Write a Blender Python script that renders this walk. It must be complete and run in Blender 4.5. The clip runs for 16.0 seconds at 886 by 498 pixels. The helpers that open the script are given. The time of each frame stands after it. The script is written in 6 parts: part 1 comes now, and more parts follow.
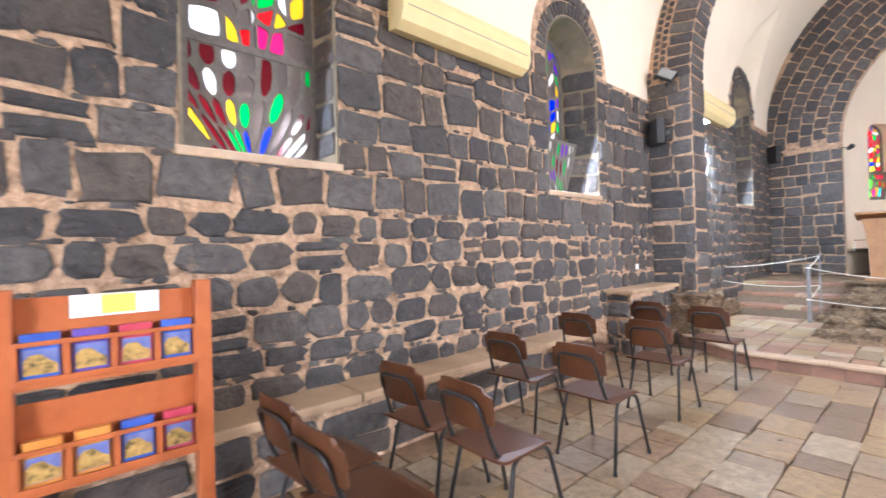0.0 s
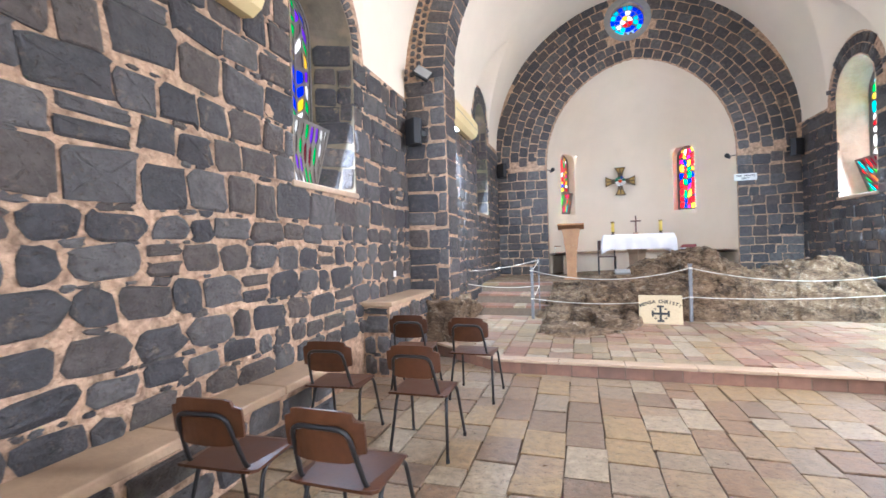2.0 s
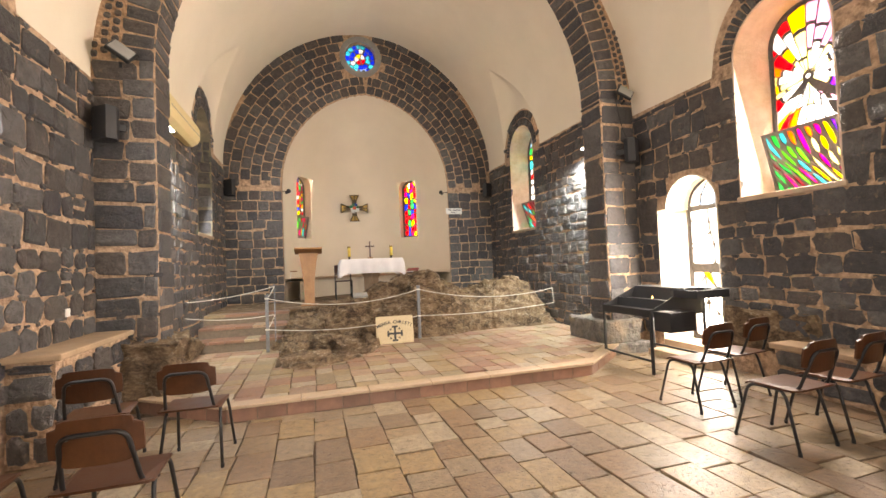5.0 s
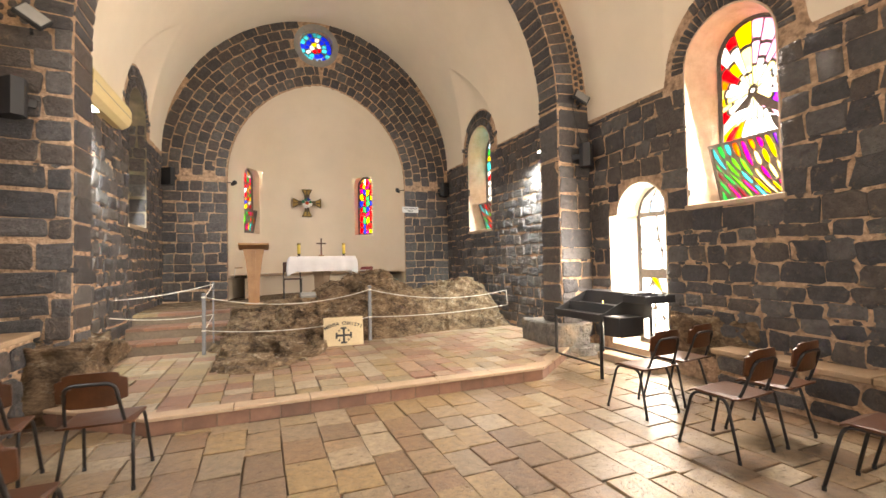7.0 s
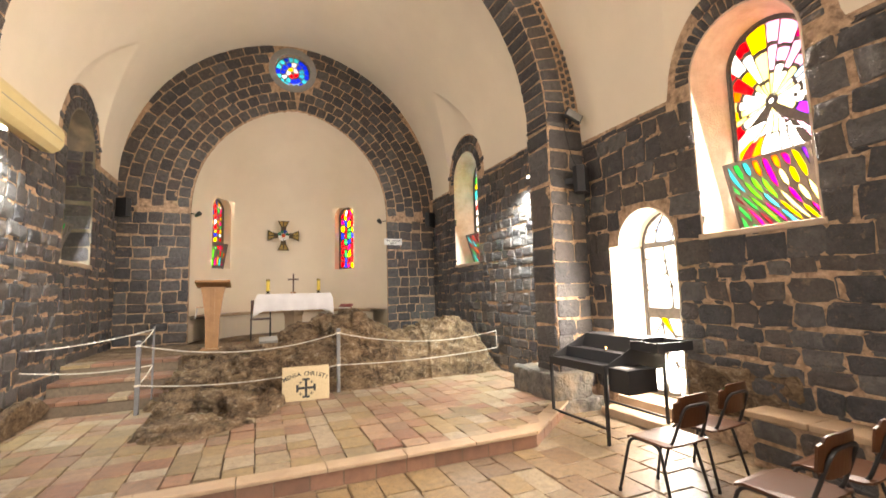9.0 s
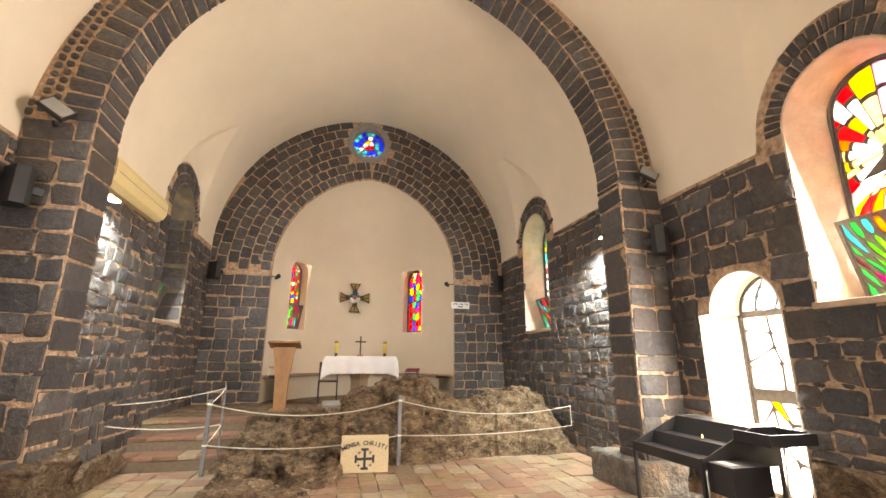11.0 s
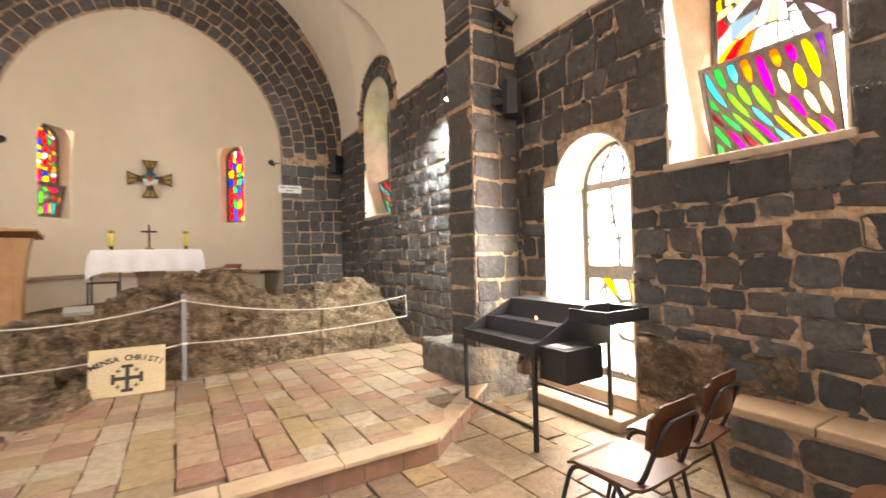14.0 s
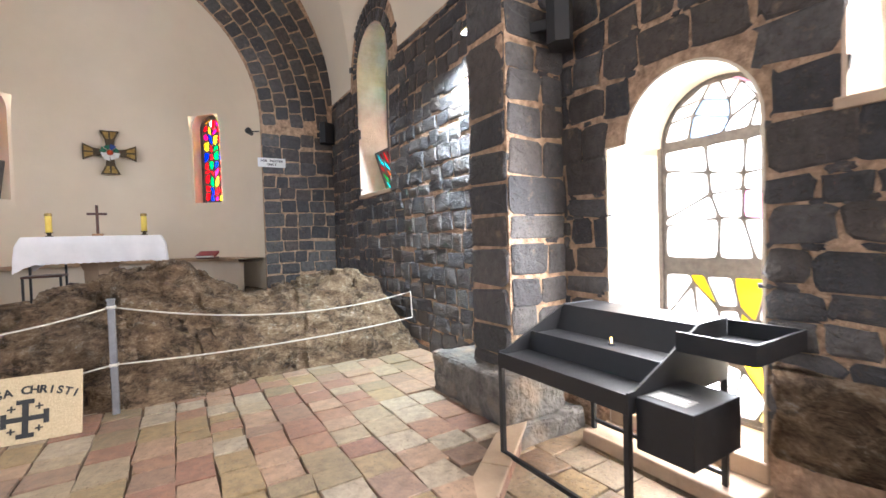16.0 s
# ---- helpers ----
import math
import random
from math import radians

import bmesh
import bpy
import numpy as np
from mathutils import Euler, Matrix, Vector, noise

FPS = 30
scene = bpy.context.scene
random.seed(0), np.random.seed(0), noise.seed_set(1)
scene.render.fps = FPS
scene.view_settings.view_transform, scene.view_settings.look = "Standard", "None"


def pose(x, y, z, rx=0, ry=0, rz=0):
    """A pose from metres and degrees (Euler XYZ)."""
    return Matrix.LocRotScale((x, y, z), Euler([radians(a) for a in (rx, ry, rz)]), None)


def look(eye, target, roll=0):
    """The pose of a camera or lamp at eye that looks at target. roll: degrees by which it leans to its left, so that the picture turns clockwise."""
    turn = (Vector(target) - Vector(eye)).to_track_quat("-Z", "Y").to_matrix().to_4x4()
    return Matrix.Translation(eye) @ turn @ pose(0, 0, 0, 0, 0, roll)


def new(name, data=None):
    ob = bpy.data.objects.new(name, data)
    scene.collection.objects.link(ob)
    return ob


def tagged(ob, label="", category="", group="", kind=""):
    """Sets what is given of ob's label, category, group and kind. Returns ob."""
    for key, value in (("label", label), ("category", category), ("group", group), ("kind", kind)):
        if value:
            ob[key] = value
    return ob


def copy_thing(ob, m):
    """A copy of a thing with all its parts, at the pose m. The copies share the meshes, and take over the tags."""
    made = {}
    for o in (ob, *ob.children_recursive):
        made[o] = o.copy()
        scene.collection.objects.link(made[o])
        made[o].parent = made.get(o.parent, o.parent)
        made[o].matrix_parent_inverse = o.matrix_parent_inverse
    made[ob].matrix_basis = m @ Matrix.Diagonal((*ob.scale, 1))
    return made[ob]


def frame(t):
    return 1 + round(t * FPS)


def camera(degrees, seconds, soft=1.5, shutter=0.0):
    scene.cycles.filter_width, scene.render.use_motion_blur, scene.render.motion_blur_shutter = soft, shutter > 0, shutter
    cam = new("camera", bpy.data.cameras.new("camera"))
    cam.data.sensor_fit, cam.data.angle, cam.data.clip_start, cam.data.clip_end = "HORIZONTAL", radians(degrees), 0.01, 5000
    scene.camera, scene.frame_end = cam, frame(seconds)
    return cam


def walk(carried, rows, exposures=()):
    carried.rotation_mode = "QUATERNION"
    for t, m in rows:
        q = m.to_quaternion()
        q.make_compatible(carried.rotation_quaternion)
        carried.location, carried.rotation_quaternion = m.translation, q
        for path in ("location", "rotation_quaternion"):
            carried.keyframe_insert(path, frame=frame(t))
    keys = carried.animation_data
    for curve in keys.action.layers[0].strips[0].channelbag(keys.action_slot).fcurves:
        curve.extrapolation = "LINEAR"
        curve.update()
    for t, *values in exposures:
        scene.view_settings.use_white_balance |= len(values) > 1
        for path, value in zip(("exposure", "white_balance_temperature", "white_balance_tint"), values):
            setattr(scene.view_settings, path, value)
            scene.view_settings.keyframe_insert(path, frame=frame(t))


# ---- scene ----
cam = camera(91.1, 16.0, shutter=0.4)
PATH = [
    (0, (0.539, 0.041, 1.443), (-0.965, 1.359, 1.456), -1.7),
    (0.5, (0.451, 0.32, 1.465), (-0.873, 1.819, 1.47), -1.4),
    (0.8, (0.305, 0.514, 1.477), (-0.861, 2.139, 1.508), -2.5),
    (1, (0.242, 0.578, 1.458), (-0.789, 2.292, 1.463), -1.2),
    (1.5, (0.088, 0.779, 1.475), (-0.638, 2.643, 1.476), -1.4),
    (2, (0.007, 0.988, 1.474), (-0.595, 2.895, 1.469), -1.7),
    (2.5, (-0.096, 1.14, 1.498), (-0.435, 3.111, 1.516), -2.3),
    (3, (-0.151, 1.235, 1.487), (0.041, 3.225, 1.551), -3.4),
    (3.5, (-0.131, 1.252, 1.47), (0.275, 3.209, 1.538), -3.4),
    (4, (-0.118, 1.269, 1.462), (0.36, 3.209, 1.545), -3.2),
    (6.5, (-0.104, 1.354, 1.485), (0.609, 3.222, 1.526), -1.1),
    (7, (0.022, 1.445, 1.494), (0.781, 3.294, 1.55), -1.1),
    (7.5, (0.188, 1.592, 1.52), (0.973, 3.429, 1.601), -1.1),
    (8, (0.311, 1.795, 1.525), (1.097, 3.631, 1.633), -1.1),
    (8.5, (0.45, 2.011, 1.585), (1.23, 3.848, 1.718), -1.2),
    (9, (0.584, 2.136, 1.583), (1.36, 3.968, 1.785), -1.6),
    (9.5, (0.642, 2.183, 1.643), (1.313, 4.021, 2.059), -1.5),
    (9.6, (0.657, 2.189, 1.654), (1.294, 4.029, 2.109), -1.3),
    (9.7, (0.663, 2.196, 1.66), (1.264, 4.038, 2.154), -1.1),
    (11.8, (0.797, 2.455, 1.553), (1.238, 4.352, 2.009), 0.5),
    (12, (0.817, 2.559, 1.539), (1.273, 4.47, 1.912), 0.6),
    (12.5, (1.008, 2.755, 1.547), (1.562, 4.652, 1.856), 0.0),
    (13, (1.261, 2.904, 1.511), (1.925, 4.775, 1.746), -0.8),
    (13.5, (1.46, 3.054, 1.486), (2.182, 4.914, 1.629), -1.2),
    (14, (1.628, 3.32, 1.454), (2.674, 5.024, 1.486), -1.3),
    (14.5, (1.777, 3.588, 1.481), (2.897, 5.245, 1.486), -1.4),
    (15, (1.982, 3.848, 1.493), (3.105, 5.503, 1.476), -1.8),
    (15.5, (2.089, 4.15, 1.473), (3.165, 5.835, 1.436), -1.7),
    (16, (2.176, 4.487, 1.52), (3.214, 6.195, 1.463), -1.7),
]
walk(cam, [(t, look(eye, target, roll)) for t, eye, target, roll in PATH],
     [(0, 1.6, 5450, 14), (0.9, 1.5, 5250, 13), (2.4, 1.5, 5150, 12), (2.9, 0.95, 5500, 12), (3.4, 1.0, 6750, 14), (9.0, 1.13, 7100, 14), (12.5, 0.95, 7200, 14), (14.5, 1.14, 6600, 13), (16, 0.98, 5700, 13)])

# ---------- world, sun, exposure ----------
SUN_AZ, SUN_EL = radians(150), radians(48)      # from +y towards +x; height
world = bpy.data.worlds.new("sky")
scene.world = world
world.use_nodes = True
wn = world.node_tree
sky = wn.nodes.new("ShaderNodeTexSky")
sky.sky_type, sky.sun_disc = "NISHITA", False
sky.sun_elevation, sky.sun_rotation = SUN_EL, SUN_AZ
sky.dust_density = 2.0
wn.links.new(sky.outputs[0], wn.nodes["Background"].inputs[0])
wn.nodes["Background"].inputs[1].default_value = 0.15


def lamp(name, kind, power, color, m, size=0.0, size_y=0.0, spread=180):
    d = bpy.data.lights.new(name, kind)
    d.energy, d.color = power, color
    if kind == "SUN":
        d.angle = radians(0.5)
    if kind == "AREA":
        d.shape, d.size, d.size_y, d.spread = "RECTANGLE", size, size_y, radians(spread)
    if kind in ("POINT", "SPOT"):
        d.shadow_soft_size = size
    if kind == "SPOT":
        d.spot_size, d.spot_blend = radians(110), 1.0
    o = new(name, d)
    o.matrix_world = m
    return o


to_sun = Vector((math.sin(SUN_AZ) * math.cos(SUN_EL), math.cos(SUN_AZ) * math.cos(SUN_EL), math.sin(SUN_EL)))
lamp("sun", "SUN", 4.0, (1.0, 0.93, 0.82), look(to_sun * 50, (0, 0, 0)))

# ---------- plan ----------
XL1, XR1 = -2.43, 4.90        # west bay, inner wall faces
XL2, XR2 = -2.03, 4.68        # east bay
YW, YP0, YP1, YE = -3.0, 7.02, 7.50, 12.40
PIL_L, PIL_R = -1.80, 4.30    # pilaster faces towards the nave
CX = 1.25                     # middle of the transverse arch
AX, AR = 1.345, 2.10          # apse: middle and half width
TH = 0.75                     # wall thickness
FLOOR, PLAT, SANCT = 0.0, 0.16, 0.70
CORN1, CORN2 = 3.72, 3.98     # cornice heights of the bays

SKYC = (0.86, 0.93, 1.0)
# added fill for the nave, set in a west doorway that is only assumed
lamp("fill_assumed_west_door", "AREA", 60, (1.0, 0.95, 0.88), look((CX, YW + 0.1, 1.7), (CX, 7, 3.0)), 2.1, 2.5)
lamp("skylight_big_window", "AREA", 145, (1.0, 0.93, 0.85), look((XR1 + 0.08, 4.73, 3.35), (0, 4.6, 2.4)), 0.8, 1.8)
lamp("skylight_near_window_left", "AREA", 9, SKYC, look((XL1 + 0.03, 1.1, 3.0), (3, 1.6, 1.6)), 0.9, 2.0)
lamp("skylight_far_window_left", "AREA", 52, SKYC, look((XL1 + 0.03, 4.88, 3.0), (3, 5.2, 1.6)), 0.9, 2.0)
lamp("skylight_door_recess", "AREA", 52, (1.0, 0.97, 0.92), look((XR1 + 0.37, 6.02, 1.4), (3, 6.1, 1.2)), 0.7, 2.1)
lamp("skylight_door", "AREA", 45, (1.0, 0.95, 0.87), look((XR1 - 0.02, 6.02, 1.45), (2.2, 6.1, 0.5)), 0.7, 2.0)
lamp("skylight_east_window_right", "AREA", 27, SKYC, look((XR2 - 0.03, 10.45, 3.2), (0, 10.4, 1.9)), 0.9, 2.0)
lamp("skylight_east_window_left", "AREA", 30, SKYC, look((XL2 + 0.03, 10.45, 3.2), (3, 10.4, 1.8)), 0.9, 2.0)
lamp("skylight_apse_right", "AREA", 2, SKYC, look((2.98, 13.62, 3.2), (0.6, 12.6, 2.6)), 0.4, 1.3)
lamp("skylight_apse_left", "AREA", 2, SKYC, look((-0.28, 13.62, 3.2), (2.0, 12.6, 2.6)), 0.4, 1.3)
lamp("spot_wall_right", "SPOT", 650, (0.9, 1.0, 0.98), look((XR2 - 0.22, 7.75, 3.30), (XR2 + 0.05, 8.3, 2.2)), 0.06)
lamp("spot_wall_left", "SPOT", 260, (0.9, 1.0, 0.98), look((XL2 + 0.22, 7.75, 3.30), (XL2 - 0.05, 8.3, 2.2)), 0.06)

# ---------- materials ----------
MATS = {}


def mat(name, base, dark=None, scale=6.0, rough=0.7, bump=0.3, bump_scale=40.0, metal=0.0, rnd=0.0, isl=0.0, stain=None, stain_scale=2.0, spec=0.5, coat=0.0, bdist=0.01):
    """Two-scale procedural surface. rnd: how much each object differs; isl: how much each loose island differs."""
    m = bpy.data.materials.new(name)
    m.use_nodes = True
    n, l = m.node_tree.nodes, m.node_tree.links
    b = n["Principled BSDF"]
    b.inputs["Metallic"].default_value = metal
    b.inputs["Specular IOR Level"].default_value = spec
    b.inputs["Coat Weight"].default_value = coat
    co = n.new("ShaderNodeTexCoord")
    n1 = n.new("ShaderNodeTexNoise")
    n1.inputs["Scale"].default_value, n1.inputs["Detail"].default_value, n1.inputs["Roughness"].default_value = scale, 6.0, 0.65
    geo = n.new("ShaderNodeNewGeometry")
    l.new(geo.outputs["Position"], n1.inputs["Vector"])
    ramp = n.new("ShaderNodeMapRange")
    ramp.inputs["From Min"].default_value, ramp.inputs["From Max"].default_value = 0.3, 0.7
    l.new(n1.outputs["Fac"], ramp.inputs["Value"])
    mix = n.new("ShaderNodeMix")
    mix.data_type = "RGBA"
    mix.inputs[6].default_value = (*(dark or tuple(c * 0.7 for c in base)), 1)
    mix.inputs[7].default_value = (*base, 1)
    l.new(ramp.outputs[0], mix.inputs[0])
    col = mix.outputs[2]
    if stain:
        n2 = n.new("ShaderNodeTexNoise")
        n2.inputs["Scale"].default_value, n2.inputs["Detail"].default_value = stain_scale, 4.0
        l.new(geo.outputs["Position"], n2.inputs["Vector"])
        r2 = n.new("ShaderNodeMapRange")
        r2.inputs["From Min"].default_value, r2.inputs["From Max"].default_value = 0.5, 0.72
        l.new(n2.outputs["Fac"], r2.inputs["Value"])
        mx = n.new("ShaderNodeMix")
        mx.data_type = "RGBA"
        l.new(r2.outputs[0], mx.inputs[0])
        l.new(col, mx.inputs[6])
        mx.inputs[7].default_value = (*stain, 1)
        col = mx.outputs[2]
    for amount, src in ((rnd, "obj"), (isl, "isl")):
        if amount:
            if src == "obj":
                o = n.new("ShaderNodeObjectInfo").outputs["Random"]
            else:
                o = geo.outputs["Random Per Island"]
            r3 = n.new("ShaderNodeMapRange")
            r3.inputs["To Min"].default_value, r3.inputs["To Max"].default_value = 1 - amount, 1 + amount
            l.new(o, r3.inputs["Value"])
            hs = n.new("ShaderNodeHueSaturation")
            l.new(r3.outputs[0], hs.inputs["Value"])
            l.new(col, hs.inputs["Color"])
            col = hs.outputs[0]
    l.new(col, b.inputs["Base Color"])
    rr = n.new("ShaderNodeMapRange")
    rr.inputs["To Min"].default_value, rr.inputs["To Max"].default_value = max(0.03, rough - 0.12), min(1, rough + 0.12)
    l.new(n1.outputs["Fac"], rr.inputs["Value"])
    l.new(rr.outputs[0], b.inputs["Roughness"])
    if bump:
        nb = n.new("ShaderNodeTexNoise")
        nb.inputs["Scale"].default_value, nb.inputs["Detail"].default_value = bump_scale, 5.0
        l.new(geo.outputs["Position"], nb.inputs["Vector"])
        bp = n.new("ShaderNodeBump")
        bp.inputs["Strength"].default_value, bp.inputs["Distance"].default_value = bump, bdist
        l.new(nb.outputs["Fac"], bp.inputs["Height"])
        l.new(bp.outputs[0], b.inputs["Normal"])
    MATS[name] = m
    return m


def palette(name, colors, rough=0.4, source="isl", scale=14.0, bump=0.35, pits=0.5, coat=0.0, smear=None, dist=0.008, swing=(0.62, 1.25)):
    """Stone of several colours, one to each piece, with pits and veins."""
    m = bpy.data.materials.new(name)
    m.use_nodes = True
    n, l = m.node_tree.nodes, m.node_tree.links
    b = n["Principled BSDF"]
    geo = n.new("ShaderNodeNewGeometry")
    src = geo.outputs["Random Per Island"] if source == "isl" else n.new("ShaderNodeObjectInfo").outputs["Random"]
    cr = n.new("ShaderNodeValToRGB")
    cr.color_ramp.interpolation = "CONSTANT"
    e = cr.color_ramp.elements
    while len(e) < len(colors):
        e.new(0.5)
    for i, c in enumerate(colors):
        e[i].position, e[i].color = i / len(colors), (*c, 1)
    l.new(src, cr.inputs["Fac"])
    n1 = n.new("ShaderNodeTexNoise")
    n1.inputs["Scale"].default_value, n1.inputs["Detail"].default_value, n1.inputs["Roughness"].default_value = scale, 8.0, 0.7
    l.new(geo.outputs["Position"], n1.inputs["Vector"])
    mr = n.new("ShaderNodeMapRange")
    mr.inputs["From Min"].default_value, mr.inputs["From Max"].default_value = 0.3, 0.7
    mr.inputs["To Min"].default_value, mr.inputs["To Max"].default_value = swing
    l.new(n1.outputs["Fac"], mr.inputs["Value"])
    hs = n.new("ShaderNodeHueSaturation")
    l.new(cr.outputs["Color"], hs.inputs["Color"])
    l.new(mr.outputs[0], hs.inputs["Value"])
    n3 = n.new("ShaderNodeTexNoise")
    n3.inputs["Scale"].default_value, n3.inputs["Detail"].default_value = 45.0, 3.0
    l.new(geo.outputs["Position"], n3.inputs["Vector"])
    pr = n.new("ShaderNodeMapRange")
    pr.inputs["From Min"].default_value, pr.inputs["From Max"].default_value = 0.58, 0.68
    pr.inputs["To Max"].default_value = pits
    l.new(n3.outputs["Fac"], pr.inputs["Value"])
    mx = n.new("ShaderNodeMix")
    mx.data_type = "RGBA"
    mx.inputs[7].default_value = (0.16, 0.11, 0.07, 1)
    l.new(pr.outputs[0], mx.inputs[0])
    l.new(hs.outputs[0], mx.inputs[6])
    col = mx.outputs[2]
    if smear:
        for sc, lo, hi, k, tone in ((7.0, 0.60, 0.72, 0.6, smear), (70.0, 0.66, 0.72, 0.55, (0.30, 0.28, 0.26))):
            ns = n.new("ShaderNodeTexNoise")
            ns.inputs["Scale"].default_value, ns.inputs["Detail"].default_value, ns.inputs["Roughness"].default_value = sc, 6.0, 0.7
            l.new(geo.outputs["Position"], ns.inputs["Vector"])
            sr = n.new("ShaderNodeMapRange")
            sr.inputs["From Min"].default_value, sr.inputs["From Max"].default_value, sr.inputs["To Max"].default_value = lo, hi, k
            l.new(ns.outputs["Fac"], sr.inputs["Value"])
            sm = n.new("ShaderNodeMix")
            sm.data_type = "RGBA"
            sm.inputs[7].default_value = (*tone, 1)
            l.new(sr.outputs[0], sm.inputs[0])
            l.new(col, sm.inputs[6])
            col = sm.outputs[2]
    l.new(col, b.inputs["Base Color"])
    rr = n.new("ShaderNodeMapRange")
    rr.inputs["To Min"].default_value, rr.inputs["To Max"].default_value = max(0.05, rough - 0.2), rough + 0.2
    l.new(n1.outputs["Fac"], rr.inputs["Value"])
    l.new(rr.outputs[0], b.inputs["Roughness"])
    b.inputs["Coat Weight"].default_value = coat
    bp = n.new("ShaderNodeBump")
    bp.inputs["Strength"].default_value, bp.inputs["Distance"].default_value = bump, dist
    ad = n.new("ShaderNodeMath")
    ad.operation = "SUBTRACT"
    l.new(n1.outputs["Fac"], ad.inputs[0])
    l.new(pr.outputs[0], ad.inputs[1])
    l.new(ad.outputs[0], bp.inputs["Height"])
    l.new(bp.outputs[0], b.inputs["Normal"])
    MATS[name] = m
    return m


BASALT = [(0.062, 0.059, 0.060), (0.092, 0.086, 0.085), (0.078, 0.066, 0.060), (0.110, 0.102, 0.098), (0.052, 0.050, 0.053), (0.088, 0.073, 0.064)]
palette("basalt", BASALT, rough=0.50, source="obj", scale=13, bump=1.0, pits=0.3, smear=(0.34, 0.235, 0.155), dist=0.03, swing=(0.5, 1.5))
palette("basalt_joined", BASALT, rough=0.50, source="isl", scale=13, bump=1.0, pits=0.3, smear=(0.34, 0.235, 0.155), dist=0.03, swing=(0.5, 1.5))
FLOORC = [(0.283, 0.197, 0.119), (0.233, 0.15, 0.089), (0.311, 0.231, 0.145), (0.198, 0.136, 0.089), (0.304, 0.211, 0.112), (0.262, 0.197, 0.132), (0.347, 0.272, 0.184)]
palette("floor_stone", FLOORC, rough=0.34, source="obj", pits=0.85, bump=0.6, swing=(0.5, 1.32))
palette("floor_stone_joined", FLOORC, rough=0.34, source="isl", pits=0.85, bump=0.6, swing=(0.5, 1.32))
PLATC = [(0.345, 0.268, 0.174), (0.279, 0.153, 0.105), (0.365, 0.243, 0.161), (0.266, 0.204, 0.124), (0.306, 0.179, 0.117), (0.385, 0.312, 0.223), (0.319, 0.23, 0.124), (0.273, 0.179, 0.124)]
palette("platform_stone", PLATC, rough=0.42, source="obj", pits=0.65, swing=(0.55, 1.28))
mat("mortar", (0.68, 0.47, 0.31), (0.36, 0.23, 0.145), 17, 0.92, 1.0, 26, stain=(0.24, 0.155, 0.10), stain_scale=13.0, bdist=0.05)
mat("grout", (0.20, 0.15, 0.105), (0.12, 0.09, 0.065), 20, 0.9, 0.5, 80)
mat("plaster", (0.79, 0.69, 0.55), (0.74, 0.64, 0.50), 1.5, 0.85, 0.12, 25, stain=(0.72, 0.63, 0.50), stain_scale=0.7)
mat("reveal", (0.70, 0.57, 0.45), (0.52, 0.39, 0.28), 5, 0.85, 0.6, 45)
mat("coping", (0.50, 0.37, 0.25), (0.38, 0.27, 0.18), 6, 0.5, 0.3, 50)
mat("riser", (0.27, 0.14, 0.09), (0.17, 0.09, 0.06), 6, 0.5, 0.3, 50, rnd=0.2)
mat("block_stone", (0.22, 0.20, 0.175), (0.085, 0.078, 0.07), 9, 0.88, 1.0, 16, stain=(0.27, 0.21, 0.15), stain_scale=4, spec=0.25, bdist=0.05)
mat("bench_stone", (0.43, 0.30, 0.185), (0.31, 0.21, 0.13), 5, 0.7, 0.4, 40)
# ground outside, its colour raised to throw more light at the door glass
mat("outside_ground", (0.52, 0.47, 0.38), (0.44, 0.40, 0.30), 0.6, 0.9, 0.2, 5)
mat("came", (0.17, 0.15, 0.135), (0.10, 0.09, 0.08), 20, 0.7, 0.3, 60)
mat("black_metal", (0.018, 0.018, 0.02), (0.012, 0.012, 0.013), 20, 0.5, 0.05, 90)
mat("chair_tube", (0.016, 0.015, 0.015), (0.012, 0.011, 0.011), 30, 0.42, 0.05, 90)
mat("chair_ply", (0.095, 0.037, 0.015), (0.055, 0.021, 0.009), 9, 0.36, 0.1, 70, rnd=0.15, spec=0.3)
mat("ply_edge", (0.55, 0.36, 0.2), (0.4, 0.25, 0.13), 30, 0.5, 0.1, 70)
mat("oak", (0.40, 0.215, 0.09), (0.29, 0.145, 0.06), 8, 0.4, 0.1, 60)
mat("rack_wood", (0.46, 0.13, 0.035), (0.34, 0.09, 0.026), 6, 0.42, 0.08, 60)
mat("dark_wood", (0.10, 0.04, 0.025), (0.06, 0.025, 0.015), 12, 0.4, 0.1, 60)
mat("white_plastic", (0.74, 0.60, 0.31), (0.68, 0.54, 0.26), 4, 0.45, 0.02, 60)
mat("cloth", (0.82, 0.79, 0.78), (0.74, 0.71, 0.70), 5, 0.9, 0.25, 90)
mat("speaker", (0.022, 0.022, 0.024), (0.016, 0.016, 0.017), 20, 0.6, 0.2, 200)
mat("steel_post", (0.22, 0.22, 0.23), (0.15, 0.15, 0.155), 14, 0.45, 0.08, 90, metal=0.4)
mat("rope", (0.72, 0.68, 0.60), (0.55, 0.50, 0.42), 60, 0.9, 0.6, 220)
mat("sandstone_sign", (0.62, 0.50, 0.32), (0.48, 0.38, 0.23), 60, 0.9, 0.6, 120)
mat("black_paint", (0.02, 0.02, 0.02), (0.03, 0.03, 0.03), 40, 0.6, 0.1, 90)
mat("white_card", (0.82, 0.81, 0.77), (0.76, 0.75, 0.71), 6, 0.6, 0.02, 60)
mat("bronze", (0.09, 0.065, 0.035), (0.035, 0.027, 0.018), 18, 0.4, 0.5, 60, metal=0.7)
mat("gold", (0.38, 0.26, 0.08), (0.2, 0.13, 0.04), 18, 0.35, 0.2, 60, metal=0.8)
